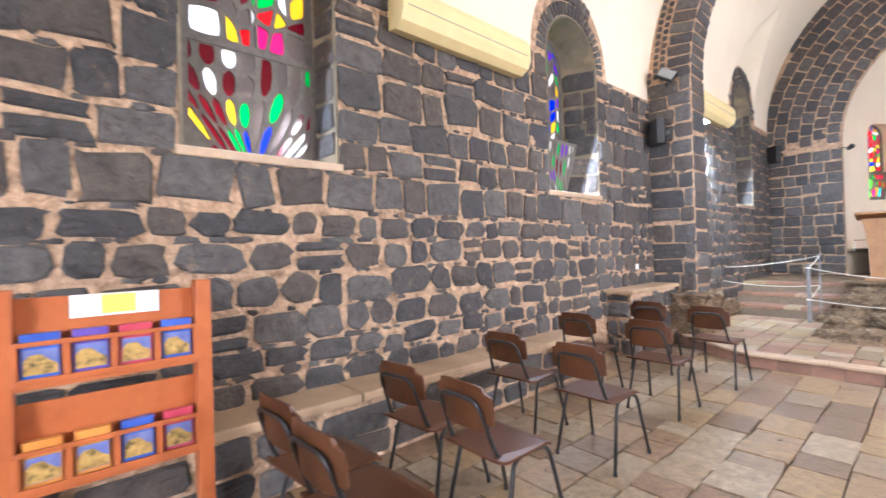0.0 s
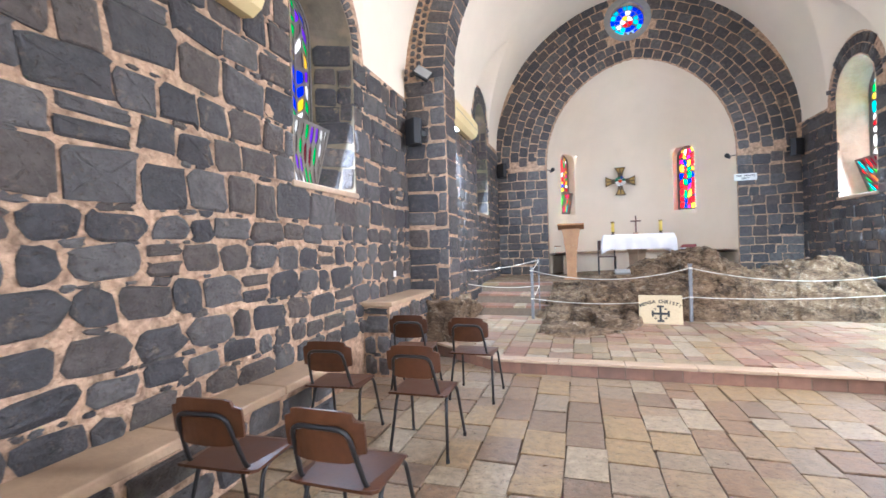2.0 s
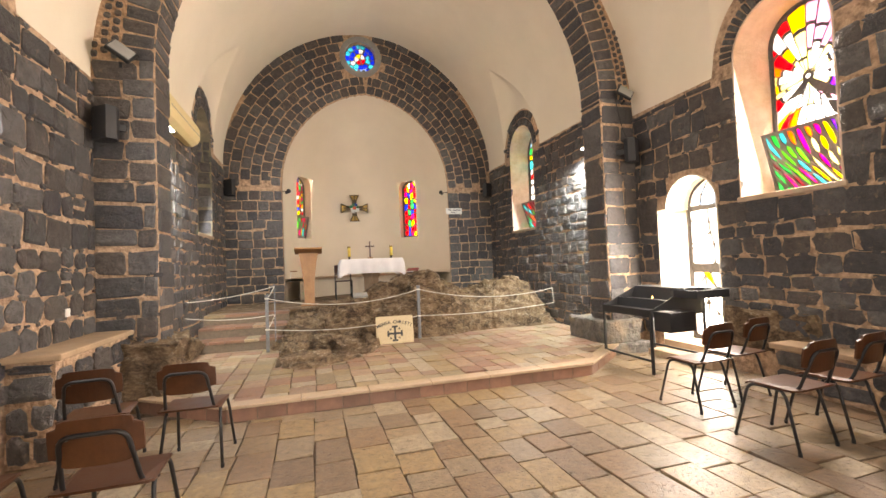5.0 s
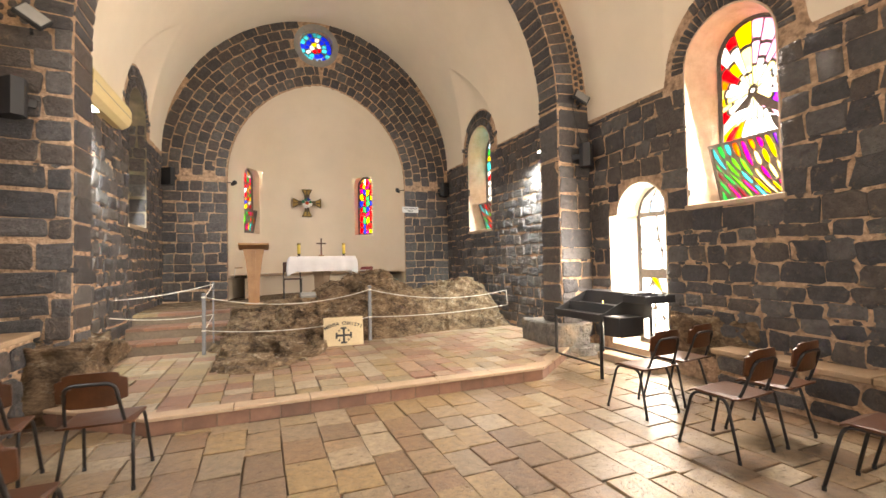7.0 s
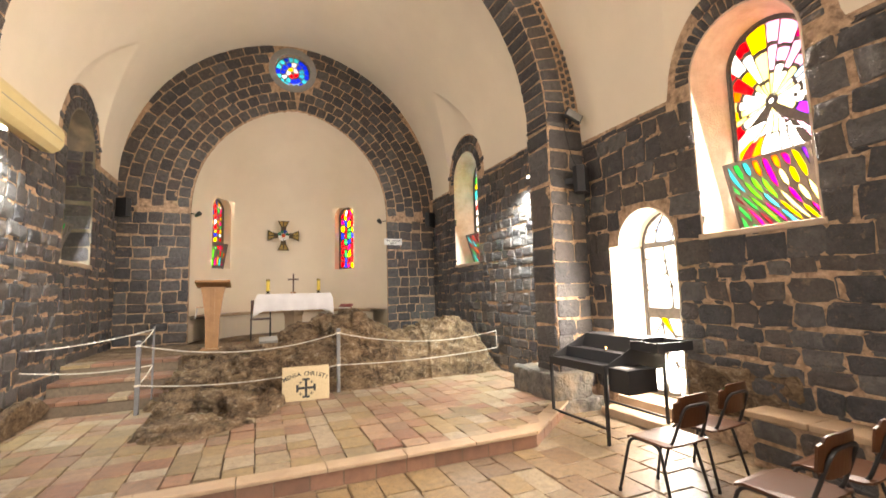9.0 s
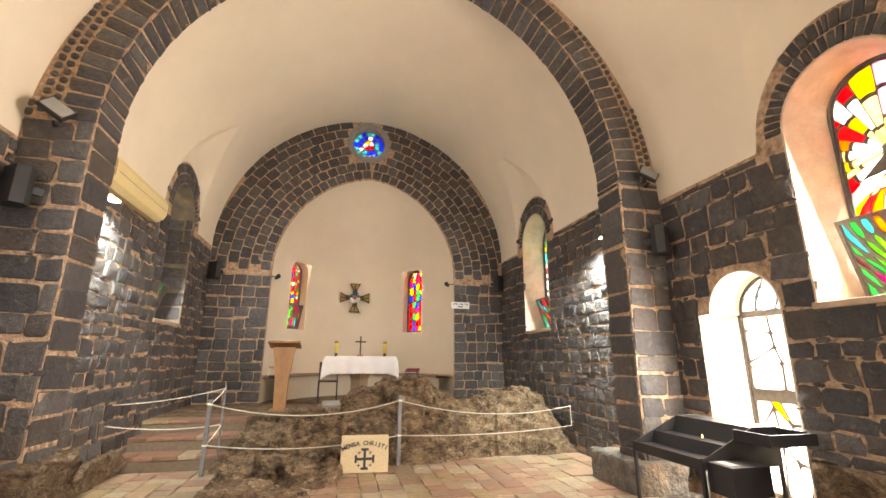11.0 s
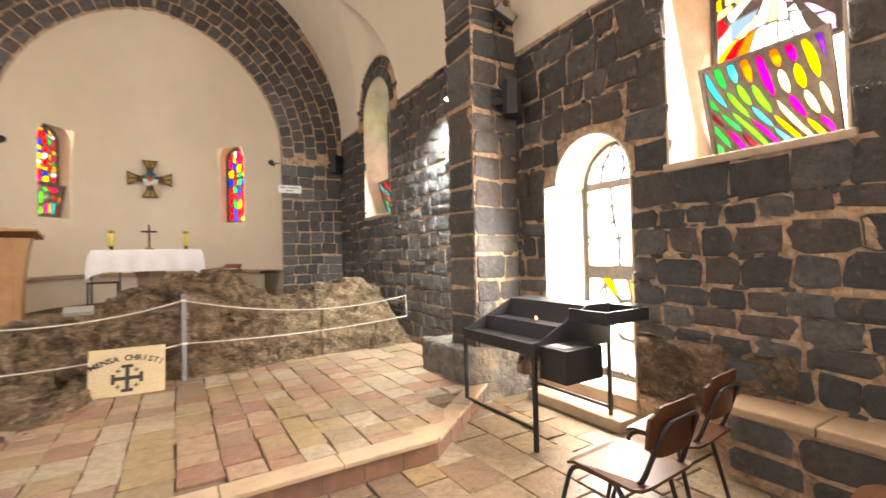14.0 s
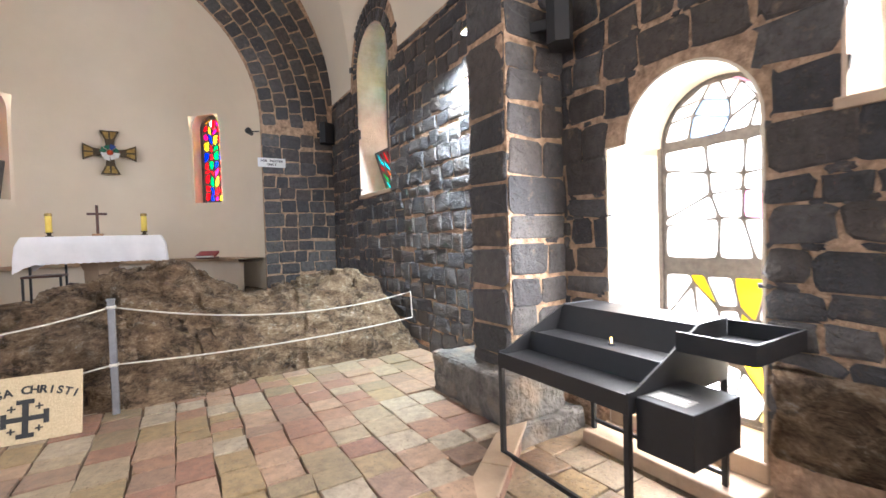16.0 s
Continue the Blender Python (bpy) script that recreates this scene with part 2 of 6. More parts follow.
mat("candle_wax", (0.80, 0.62, 0.12), (0.74, 0.52, 0.08), 10, 0.5, 0.05, 60)
mat("red_leather", (0.26, 0.025, 0.03), (0.16, 0.015, 0.02), 20, 0.45, 0.1, 80)
mat("lens_glass", (0.3, 0.3, 0.29), (0.26, 0.26, 0.25), 10, 0.2, 0.0)
# grey plaster of the north reveals, with their shade put into the colour
mat("grey_plaster_shaded", (0.25, 0.21, 0.15), (0.14, 0.12, 0.085), 4, 0.9, 0.6, 35, stain=(0.33, 0.26, 0.16), stain_scale=3)
mat("grey_paint", (0.30, 0.29, 0.27), (0.24, 0.23, 0.21), 10, 0.5, 0.1, 60)

mat("blue_enamel", (0.03, 0.08, 0.35), (0.02, 0.05, 0.2), 20, 0.2, 0.0)
mat("green_enamel", (0.03, 0.2, 0.12), (0.02, 0.1, 0.06), 20, 0.2, 0.0)
mat("red_enamel", (0.7, 0.12, 0.03), (0.5, 0.05, 0.02), 20, 0.2, 0.0)
mat("blue_print", (0.06, 0.13, 0.5), (0.04, 0.08, 0.35), 8, 0.35, 0.0)
mat("violet_print", (0.16, 0.1, 0.42), (0.1, 0.06, 0.3), 8, 0.35, 0.0)
mat("red_print", (0.55, 0.08, 0.12), (0.4, 0.04, 0.08), 8, 0.35, 0.0)
mat("orange_print", (0.65, 0.28, 0.06), (0.5, 0.2, 0.04), 8, 0.35, 0.0)
mat("yellow_print", (0.8, 0.65, 0.12), (0.7, 0.5, 0.08), 8, 0.5, 0.0)
mat("photo_print", (0.20, 0.24, 0.48), (0.08, 0.10, 0.32), 14, 0.35, 0.0)
mat("photo_stone", (0.60, 0.40, 0.13), (0.30, 0.18, 0.05), 40, 0.35, 0.0, stain=(0.05, 0.05, 0.02), stain_scale=30)


def rock_material():
    m = bpy.data.materials.new("rock")
    m.use_nodes = True
    n, l = m.node_tree.nodes, m.node_tree.links
    b = n["Principled BSDF"]
    geo = n.new("ShaderNodeNewGeometry")
    na, nb, vo = n.new("ShaderNodeTexNoise"), n.new("ShaderNodeTexNoise"), n.new("ShaderNodeTexVoronoi")
    mp = n.new("ShaderNodeMapping")
    mp.inputs["Rotation"].default_value, mp.inputs["Scale"].default_value = (0.35, 0.45, 0.2), (0.9, 1.0, 1.7)
    l.new(geo.outputs["Position"], mp.inputs["Vector"])
    for q, sc, de, ro, di in ((na, 4.2, 14.0, 0.74, 0.7), (nb, 24.0, 10.0, 0.78, 0.4)):
        q.inputs["Scale"].default_value, q.inputs["Detail"].default_value, q.inputs["Roughness"].default_value, q.inputs["Distortion"].default_value = sc, de, ro, di
        l.new(mp.outputs[0], q.inputs["Vector"])
    vo.feature = "DISTANCE_TO_EDGE"
    vo.inputs["Scale"].default_value = 3.6
    wp = n.new("ShaderNodeMix")
    wp.data_type = "VECTOR"
    wp.inputs[0].default_value = 0.35
    l.new(geo.outputs["Position"], wp.inputs[4])
    l.new(na.outputs["Color"], wp.inputs[5])
    l.new(wp.outputs[1], vo.inputs["Vector"])
    cr = n.new("ShaderNodeValToRGB")
    stops = ((0.35, (0.02, 0.013, 0.009)), (0.43, (0.11, 0.068, 0.038)), (0.50, (0.225, 0.145, 0.08)), (0.56, (0.33, 0.235, 0.14)), (0.63, (0.52, 0.46, 0.38)))
    e = cr.color_ramp.elements
    while len(e) < len(stops):
        e.new(0.5)
    for i, (p, c) in enumerate(stops):
        e[i].position, e[i].color = p, (*c, 1)
    av = n.new("ShaderNodeMix")
    av.inputs[0].default_value = 0.45
    l.new(na.outputs["Fac"], av.inputs[2])
    l.new(nb.outputs["Fac"], av.inputs[3])
    l.new(av.outputs[0], cr.inputs["Fac"])
    ck = n.new("ShaderNodeMapRange")
    ck.inputs["From Max"].default_value, ck.inputs["To Min"].default_value = 0.05, 0.45
    l.new(vo.outputs["Distance"], ck.inputs["Value"])
    hs = n.new("ShaderNodeHueSaturation")
    l.new(cr.outputs["Color"], hs.inputs["Color"])
    l.new(ck.outputs[0], hs.inputs["Value"])
    l.new(hs.outputs[0], b.inputs["Base Color"])
    b.inputs["Roughness"].default_value = 0.85
    ad = n.new("ShaderNodeMath")
    ad.operation = "MULTIPLY_ADD"
    ad.inputs[1].default_value = 0.25
    l.new(ck.outputs[0], ad.inputs[0])
    l.new(av.outputs[0], ad.inputs[2])
    bp = n.new("ShaderNodeBump")
    bp.inputs["Strength"].default_value, bp.inputs["Distance"].default_value = 1.0, 0.09
    l.new(ad.outputs[0], bp.inputs["Height"])
    l.new(bp.outputs[0], b.inputs["Normal"])
    MATS["rock"] = m


rock_material()


def glass(name, color, rough=0.1):
    m = bpy.data.materials.new(name)
    m.use_nodes = True
    n, l = m.node_tree.nodes, m.node_tree.links
    n.remove(n["Principled BSDF"])
    tr, tl, gl = n.new("ShaderNodeBsdfTransparent"), n.new("ShaderNodeBsdfTranslucent"), n.new("ShaderNodeBsdfGlossy")
    no = n.new("ShaderNodeTexNoise")
    no.inputs["Scale"].default_value = 18.0
    mr = n.new("ShaderNodeMapRange")
    mr.inputs["To Min"].default_value, mr.inputs["To Max"].default_value = 0.85, 1.25
    l.new(no.outputs["Fac"], mr.inputs["Value"])
    hs = n.new("ShaderNodeHueSaturation")
    hs.inputs["Color"].default_value = (*color, 1)
    l.new(mr.outputs[0], hs.inputs["Value"])
    l.new(hs.outputs[0], tr.inputs[0])
    l.new(hs.outputs[0], tl.inputs[0])
    gl.inputs["Roughness"].default_value = rough
    gl.inputs[0].default_value = (0.8, 0.8, 0.8, 1)
    m1, m2 = n.new("ShaderNodeMixShader"), n.new("ShaderNodeMixShader")
    m1.inputs[0].default_value, m2.inputs[0].default_value = 0.5, 0.04
    l.new(tr.outputs[0], m1.inputs[1])
    l.new(tl.outputs[0], m1.inputs[2])
    l.new(m1.outputs[0], m2.inputs[1])
    l.new(gl.outputs[0], m2.inputs[2])
    l.new(m2.outputs[0], n["Material Output"].inputs[0])
    MATS[name] = m


for nm, c in (("red", (0.85, 0.02, 0.05)), ("magenta", (0.85, 0.03, 0.35)), ("yellow", (1.0, 0.72, 0.03)), ("orange", (1.0, 0.32, 0.03)), ("green", (0.03, 0.7, 0.2)), ("lime", (0.25, 0.75, 0.08)),
              ("blue", (0.03, 0.12, 0.85)), ("cyan", (0.1, 0.75, 0.8)), ("violet", (0.35, 0.08, 0.8)), ("clear", (0.97, 0.96, 0.92)), ("pale_blue", (0.55, 0.75, 1.0)), ("pale_rose", (1.0, 0.6, 0.8)), ("pale_gold", (1.0, 0.9, 0.45)), ("maroon", (0.30, 0.02, 0.06)), ("smoke", (0.30, 0.26, 0.24))):
    glass("glass_" + nm, c)


def emitter(name, color, strength):
    m = bpy.data.materials.new(name)
    m.use_nodes = True
    b = m.node_tree.nodes["Principled BSDF"]
    b.inputs["Emission Color"].default_value, b.inputs["Emission Strength"].default_value = (*color, 1), strength
    b.inputs["Base Color"].default_value = (*color, 1)
    MATS[name] = m


emitter("tube_light", (0.9, 1.0, 0.98), 12)
emitter("flame", (1.0, 0.55, 0.15), 8)
# glow of the added backdrop rises with x, so south windows look brighter
emitter("backdrop_glow", (1.0, 0.985, 0.96), 3.2)
hz = MATS["backdrop_glow"].node_tree
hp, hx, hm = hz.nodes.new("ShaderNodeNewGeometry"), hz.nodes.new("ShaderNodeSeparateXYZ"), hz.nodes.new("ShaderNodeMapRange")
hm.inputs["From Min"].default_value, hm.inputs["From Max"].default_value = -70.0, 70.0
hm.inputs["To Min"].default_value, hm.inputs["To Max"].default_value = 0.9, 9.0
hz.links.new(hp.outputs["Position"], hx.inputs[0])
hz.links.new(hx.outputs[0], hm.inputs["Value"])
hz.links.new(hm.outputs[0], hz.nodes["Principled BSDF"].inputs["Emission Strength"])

# ---------- mesh helpers ----------


def part(name, bm, material, parent=None, label="", smooth=False):
    me = bpy.data.meshes.new(name)
    bm.normal_update()
    bm.to_mesh(me)
    bm.free()
    if smooth:
        me.shade_smooth()
    me.materials.append(MATS[material])
    o = new(name, me)
    o.parent = parent
    if label:
        tagged(o, label)
    return o


def data_part(name, verts, faces, material, parent=None, smooth=False):
    me = bpy.data.meshes.new(name)
    me.from_pydata(verts, [], faces)
    if smooth:
        me.shade_smooth()
    me.materials.append(MATS[material])
    o = new(name, me)
    o.parent = parent
    return o


def base(name, label, category, group="", at=(0, 0, 0), rz=0):
    e = new(name)
    e.empty_display_size = 0.1
    e.matrix_world = pose(*at, 0, 0, rz)
    return tagged(e, label, category, group)


def box(bm, lo, hi, bevel=0.0, m=None, seg=2):
    lo, hi = Vector(lo), Vector(hi)
    r = bmesh.ops.create_cube(bm, size=1)
    vs = r["verts"]
    bmesh.ops.scale(bm, vec=hi - lo, verts=vs)
    bmesh.ops.translate(bm, vec=(lo + hi) / 2, verts=vs)
    if bevel:
        es = list({e for v in vs for e in v.link_edges})
        g = bmesh.ops.bevel(bm, geom=es, offset=bevel, segments=seg, affect="EDGES", profile=0.5)
        vs = list({v for f in g["faces"] for v in f.verts} | {v for v in vs if v.is_valid})
    if m is not None:
        bmesh.ops.transform(bm, matrix=m, verts=vs)
    return vs


def boxes(*specs, bevel=0.0, m=None):
    bm = bmesh.new()
    for lo, hi in specs:
        box(bm, lo, hi, bevel, m)
    return bm


def lathe(profile, seg=20, at=(0, 0, 0), bm=None):
    bm = bm or bmesh.new()
    rings = []
    for r, z in profile:
        rings.append([bm.verts.new((at[0] + r * math.cos(2 * math.pi * i / seg), at[1] + r * math.sin(2 * math.pi * i / seg), at[2] + z)) for i in range(seg)])
    for a, b in zip(rings, rings[1:]):
        for i in range(seg):
            bm.faces.new((a[i], a[(i + 1) % seg], b[(i + 1) % seg], b[i]))
    bm.faces.new(rings[0][::-1])
    bm.faces.new(rings[-1])
    return bm


def tube(points, r, seg=8, bm=None):
    """A round bar along the points."""
    bm = bm or bmesh.new()
    pts = [Vector(p) for p in points]
    rings = []
    ref = None
    for i, p in enumerate(pts):
        d = (pts[min(i + 1, len(pts) - 1)] - pts[max(i - 1, 0)]).normalized()
        if ref is None:
            ref = d.orthogonal().normalized()
        ref = (ref - d * ref.dot(d)).normalized()
        s = d.cross(ref)
        rings.append([bm.verts.new(p + r * (ref * math.cos(2 * math.pi * k / seg) + s * math.sin(2 * math.pi * k / seg))) for k in range(seg)])
    for a, b in zip(rings, rings[1:]):
        for k in range(seg):
            bm.faces.new((a[k], a[(k + 1) % seg], b[(k + 1) % seg], b[k]))
    bm.faces.new(rings[0][::-1])
    bm.faces.new(rings[-1])
    return bm


def round_path(points, r, n=4):
    """The polyline with its inner corners rounded."""
    pts = [Vector(p) for p in points]
    out = [pts[0]]
    for a, b, c in zip(pts, pts[1:], pts[2:]):
        u, v = (a - b).normalized(), (c - b).normalized()
        k = min(r, (a - b).length * 0.45, (c - b).length * 0.45)
        for i in range(n + 1):
            t = i / n
            out.append((b + u * k) * (1 - t) ** 2 + b * 2 * t * (1 - t) + (b + v * k) * t * t)
    return out + [pts[-1]]


def outline_solid(pts, axis_m, depth, holes=()):
    """A plate with the outline pts (2D) and holes, extruded by depth along local z, set in space by axis_m."""
    bm = bmesh.new()
    edges = []
    for loop in (pts, *holes):
        vs = [bm.verts.new((x, y, 0)) for x, y in loop]
        edges += [bm.edges.new((vs[i], vs[(i + 1) % len(vs)])) for i in range(len(vs))]
    bmesh.ops.triangle_fill(bm, use_beauty=True, use_dissolve=False, edges=edges)
    g = bmesh.ops.extrude_face_region(bm, geom=bm.faces[:])
    bmesh.ops.translate(bm, vec=(0, 0, depth), verts=[v for v in g["geom"] if isinstance(v, bmesh.types.BMVert)])
    bmesh.ops.recalc_face_normals(bm, faces=bm.faces[:])
    bmesh.ops.transform(bm, matrix=axis_m, verts=bm.verts[:])
    return bm


def frame_matrix(o, u, v):
    """Local x to u, y to v, z to u x v, from o."""
    u, v = Vector(u).normalized(), Vector(v).normalized()
    w = u.cross(v)
    return Matrix(((u.x, v.x, w.x, o[0]), (u.y, v.y, w.y, o[1]), (u.z, v.z, w.z, o[2]), (0, 0, 0, 1)))


def arch_loop(c, half, sill, spring, e=0.0, n=10):
    """Outline of an opening with a round (e=0) or pointed head; c is the middle."""
    R = half + e
    a0 = math.acos(e / R)
    right = [(c - e + R * math.cos(a0 * i / n), spring + R * math.sin(a0 * i / n)) for i in range(n + 1)]
    left = [(2 * c - x, z) for x, z in right[::-1]][1:]
    return [(c - half, sill), (c + half, sill)] + right + left


def half_at(z, half, sill, spring, e=0.0):
    """Half the opening's width at the height z (negative: none)."""
    if z < sill:
        return -1
    if z <= spring:
        return half
    R = half + e
    d = R * R - (z - spring) ** 2
    return math.sqrt(d) - e if d > e * e else -1

# ---------- vault ----------
#        side, middle y, half width of opening, sill, spring, lunette half, lunette top
WINDOWS = [
    ("L1", XL1, 1.10, 0.51, 2.12, 3.75, 0.82, 4.70),
    ("L1", XL1, 4.88, 0.56, 2.12, 3.75, 0.84, 4.70),
    ("R1", XR1, 4.73, 0.53, 2.12, 3.80, 0.82, 4.72),
    ("L2", XL2, 10.47, 0.57, 2.20, 4.05, 0.88, 5.02),
    ("R2", XR2, 10.47, 0.57, 2.20, 4.05, 0.88, 5.02),
]


def barrel(x, half, mid, spring, e):
    R = half + e
    d = abs(x - mid) + e
    return spring + math.sqrt(max(0.0, R * R - d * d))


def ceiling_z(x, y, xl, xr, spring, e, lunettes):
    """Barrel vault with lunettes that run to a point in plan and meet it in sharp groins."""
    mid, half = (xl + xr) / 2, (xr - xl) / 2
    z = barrel(x, half, mid, spring, e)
    for wx, wy, lh, top, lspring in lunettes:
        s, q = abs(x - wx), abs(y - wy - 0.25 * abs(x - wx)) / lh
        reach = LUNETTE_REACH * (1 - q)
        if q < 1 and s < reach:
            groin = barrel(wx + math.copysign(reach, mid - wx), half, mid, spring, e)
            wall = spring + (top - spring) * math.sqrt(1 - q * q)
            z = max(z, wall + (groin - wall) * (s / reach) ** 0.5)
    return z


LUNETTE_REACH = 0.66


def vault(name, xl, xr, y0, y1, spring, e, lunettes):
    mid, half = (xl + xr) / 2, (xr - xl) / 2
    n = 190
    xs = [mid - half * math.cos(math.pi * i / n) for i in range(n + 1)]
    ys = np.arange(y0, y1 + 0.02, 0.024)
    verts = [(x, y, ceiling_z(x, y, xl, xr, spring, e, lunettes)) for y in ys for x in xs]
    k = n + 1
    faces = [(j * k + i, (j + 1) * k + i, (j + 1) * k + i + 1, j * k + i + 1) for j in range(len(ys) - 1) for i in range(n)]
    o = data_part(name, verts, faces, "plaster", smooth=True)
    o.data.set_sharp_from_angle(angle=radians(14))
    return tagged(o, "smooth cream plaster barrel vault with window lunettes", "ceiling", kind="structure")


lun = lambda side: [(w[1], w[2], w[6], w[7], w[5] - 0.1) for w in WINDOWS if w[0][1] == side]
E1, E2 = 0.12, 0.12
vault("ceiling_west", XL1, XR1, YW, YP0 + 0.05, CORN1, E1, lun("1"))
vault("ceiling_east", XL2, XR2, YP1 - 0.05, YE, CORN2, E2, lun("2"))


# ---------- stones ----------
rng = random.Random(11)


def stone(cx, cy, w, h, depth, roundness, jitter, m, corners=None):
    """One rough stone: rounded outline, bulged face. Returns verts and faces."""
    hw, hh = w / 2, h / 2
    r = min(hw, hh) * roundness
    pts = []
    for sx, sy, a in ((1, 1, 0), (-1, 1, 90), (-1, -1, 180), (1, -1, 270)):
        rr = r * rng.uniform(0.6, 1.25)
        rr = min(rr, hw * 0.95, hh * 0.95)
        for k in (0, 45, 90):
            t = radians(a + k)
            jx, jy = rng.gauss(0, jitter * min(w, 0.3)), rng.gauss(0, jitter * min(h, 0.3))
            pts.append((cx + sx * (hw - rr) + rr * math.cos(t) + jx, cy + sy * (hh - rr) + rr * math.sin(t) + jy))
    kx, ky = rng.gauss(0, 0.05), rng.gauss(0, 0.03)
    pts = [(x + kx * (y - cy), y + ky * (x - cx)) for x, y in pts]
    n = len(pts)
    d = depth * rng.uniform(0.55, 1.25)
    tilt_u, tilt_v = rng.gauss(0, 0.03), rng.gauss(0, 0.03)
    out = [m @ Vector((x, y, -0.02)) for x, y in pts]
    out += [m @ Vector((x, y, d * 0.55)) for x, y in pts]
    for inset, low, high in ((min(0.014, hw * 0.2, hh * 0.2), 0.8, 1.1), (min(hw, hh) * 0.5, 0.85, 1.35)):
        kx, ky = 1 - inset / hw, 1 - inset / hh
        out += [m @ Vector((cx + (x - cx) * kx, cy + (y - cy) * ky, d * rng.uniform(low, high) + tilt_u * (x - cx) + tilt_v * (y - cy))) for x, y in pts]
    out.append(m @ Vector((cx, cy, d * rng.uniform(1.0, 1.3))))
    faces = []
    for a in (0, n, 2 * n):
        faces += [(a + i, a + (i + 1) % n, a + n + (i + 1) % n, a + n + i) for i in range(n)]
    faces += [(3 * n + i, 3 * n + (i + 1) % n, 4 * n) for i in range(n)]
    return [tuple(v) for v in out], faces


def lay(parent, stones, near, name="stone", materials=("basalt", "basalt_joined"), limit=290):
    """The nearest stones (by near, in plan) as pieces of their own, the rest joined."""
    order = sorted(stones, key=lambda s: (Vector(s[0][-1]) - Vector(near)).length)
    for v, f in order[:limit]:
        data_part(name, v, f, materials[0], parent)
    V, F = [], []
    for v, f in order[limit:]:
        k = len(V)
        V += v
        F += [tuple(i + k for i in q) for q in f]
    if V:
        o = data_part(name + "_field", V, F, materials[1], parent)
        tagged(o, kind="stuff")


def courses(u0, u1, v0, top, blocked, hmin, hmax, wmin, wmax, m, roundness=0.5, gap=0.03, jitter=0.03, depth=0.022, rubble=0.3, vmax=6.5, breaks=()):
    """Stones in rough courses. top(u): height of the wall's upper edge; blocked(v): intervals of u without wall."""
    out = []
    v = v0
    r_low, r_high = roundness if isinstance(roundness, tuple) else (roundness, roundness)
    while v < vmax:
        h = rng.uniform(hmin, hmax)
        roundness = r_low if v < 1.7 else r_high
        if r_low != r_high:
            h *= 0.82 if v < 1.7 else 1.1
        for b in breaks:
            if v + 0.10 < b < v + h + 0.09:
                h = b - v
        free = [(u0, u1)]
        for b0, b1 in blocked(v + h * 0.5) + blocked(v + 0.03) + blocked(v + h - 0.03):
            nxt = []
            for a0, a1 in free:
                if b1 <= a0 or b0 >= a1:
                    nxt.append((a0, a1))
                    continue
                if b0 - a0 > 0.06:
                    nxt.append((a0, b0))
                if a1 - b1 > 0.06:
                    nxt.append((b1, a1))
            free = nxt
        for a0, a1 in free:
            u = a0
            while u < a1 - 0.05:
                w = rng.uniform(wmin, wmax) * (0.8 + h)
                if a1 - (u + w) < wmin * 0.6:
                    w = a1 - u
                lim = min(top(u + 0.02), top(u + w - 0.02), top(u + w / 2))
                hh = min(h, lim - v)
                if hh > 0.07:
                    dv = rng.gauss(0, 0.012)
                    if rubble and rng.random() < rubble * 0.10 and hh > 0.22:
                        k = rng.uniform(0.4, 0.6)
                        out.append(stone(u + w / 2, v + hh * k / 2 + dv, w - gap, hh * k - gap * 0.8, depth, roundness, jitter, m))
                        out.append(stone(u + w / 2, v + hh * (1 + k) / 2 + dv, w - gap, hh * (1 - k) - gap * 0.8, depth, roundness, jitter, m))
                    else:
                        out.append(stone(u + w / 2, v + hh / 2 + dv, w - gap * rng.uniform(0.45, 1.15), hh - gap * rng.uniform(0.6, 1.35), depth, roundness, jitter, m))
                    if rubble and rng.random() < rubble:
                        for _ in range(rng.randint(1, 3)):
                            s = rng.uniform(0.035, 0.08)
                            if w > 0.1 and hh > 0.1:
                                out.append(stone(u + rng.uniform(0, w), v + rng.choice((0.0, hh)) * 0.98 + 0.005, s * rng.uniform(0.9, 1.7), s * rng.uniform(0.45, 0.8), depth * 0.6, 0.9, 0.10, m))
                u += w
        v += h
    return out


def ring(c, spring, half, e, r0, r1, m, count, a_from=0.0, a_to=180.0, depth=0.02, gap=0.02, rows=1, roundness=0.3):
    """Wedge stones round an arched opening, from offset r0 to r1 of the opening's curve."""
    out = []
    R = half + e
    a0 = math.acos(e / R)
    for k in range(rows):
        ra, rb = R + r0 + (r1 - r0) * k / rows, R + r0 + (r1 - r0) * (k + 1) / rows
        for side in (1, -1):
            n = max(2, count // 2)
            for i in range(n):
                f0, f1 = i / n, (i + 1) / n
                if rows > 1:
                    f0, f1 = (i + 0.5 * (k % 2)) / n, min(1.0, (i + 1 + 0.5 * (k % 2)) / n)
                    if f1 - f0 < 0.2 / n:
                        continue
                am = a0 * (f0 + f1) / 2
                rm = (ra + rb) / 2
                x, z = c + side * (-e + rm * math.cos(am)), spring + rm * math.sin(am)
                ang = am if side > 0 else math.pi - am
                mm = m @ Matrix.Translation((x, z, 0)) @ Matrix.Rotation(ang, 4, "Z")
                out.append(stone(0, 0, rb - ra - gap, rm * a0 * (f1 - f0) - gap, depth, roundness, 0.02, mm))
    return out


# ---------- walls ----------
RIGHT = lambda x: frame_matrix((x, 0, 0), (0, -1, 0), (0, 0, 1))    # u = -y, normal towards -x
LEFT = lambda x: frame_matrix((x, 0, 0), (0, 1, 0), (0, 0, 1))      # u = +y, normal towards +x
DOOR = (6.02, 0.42, 0.08, 2.13)       # middle y, half width, sill, spring
DOOR_NOTCH = 6.60                     # the lower reveal is cut back to here


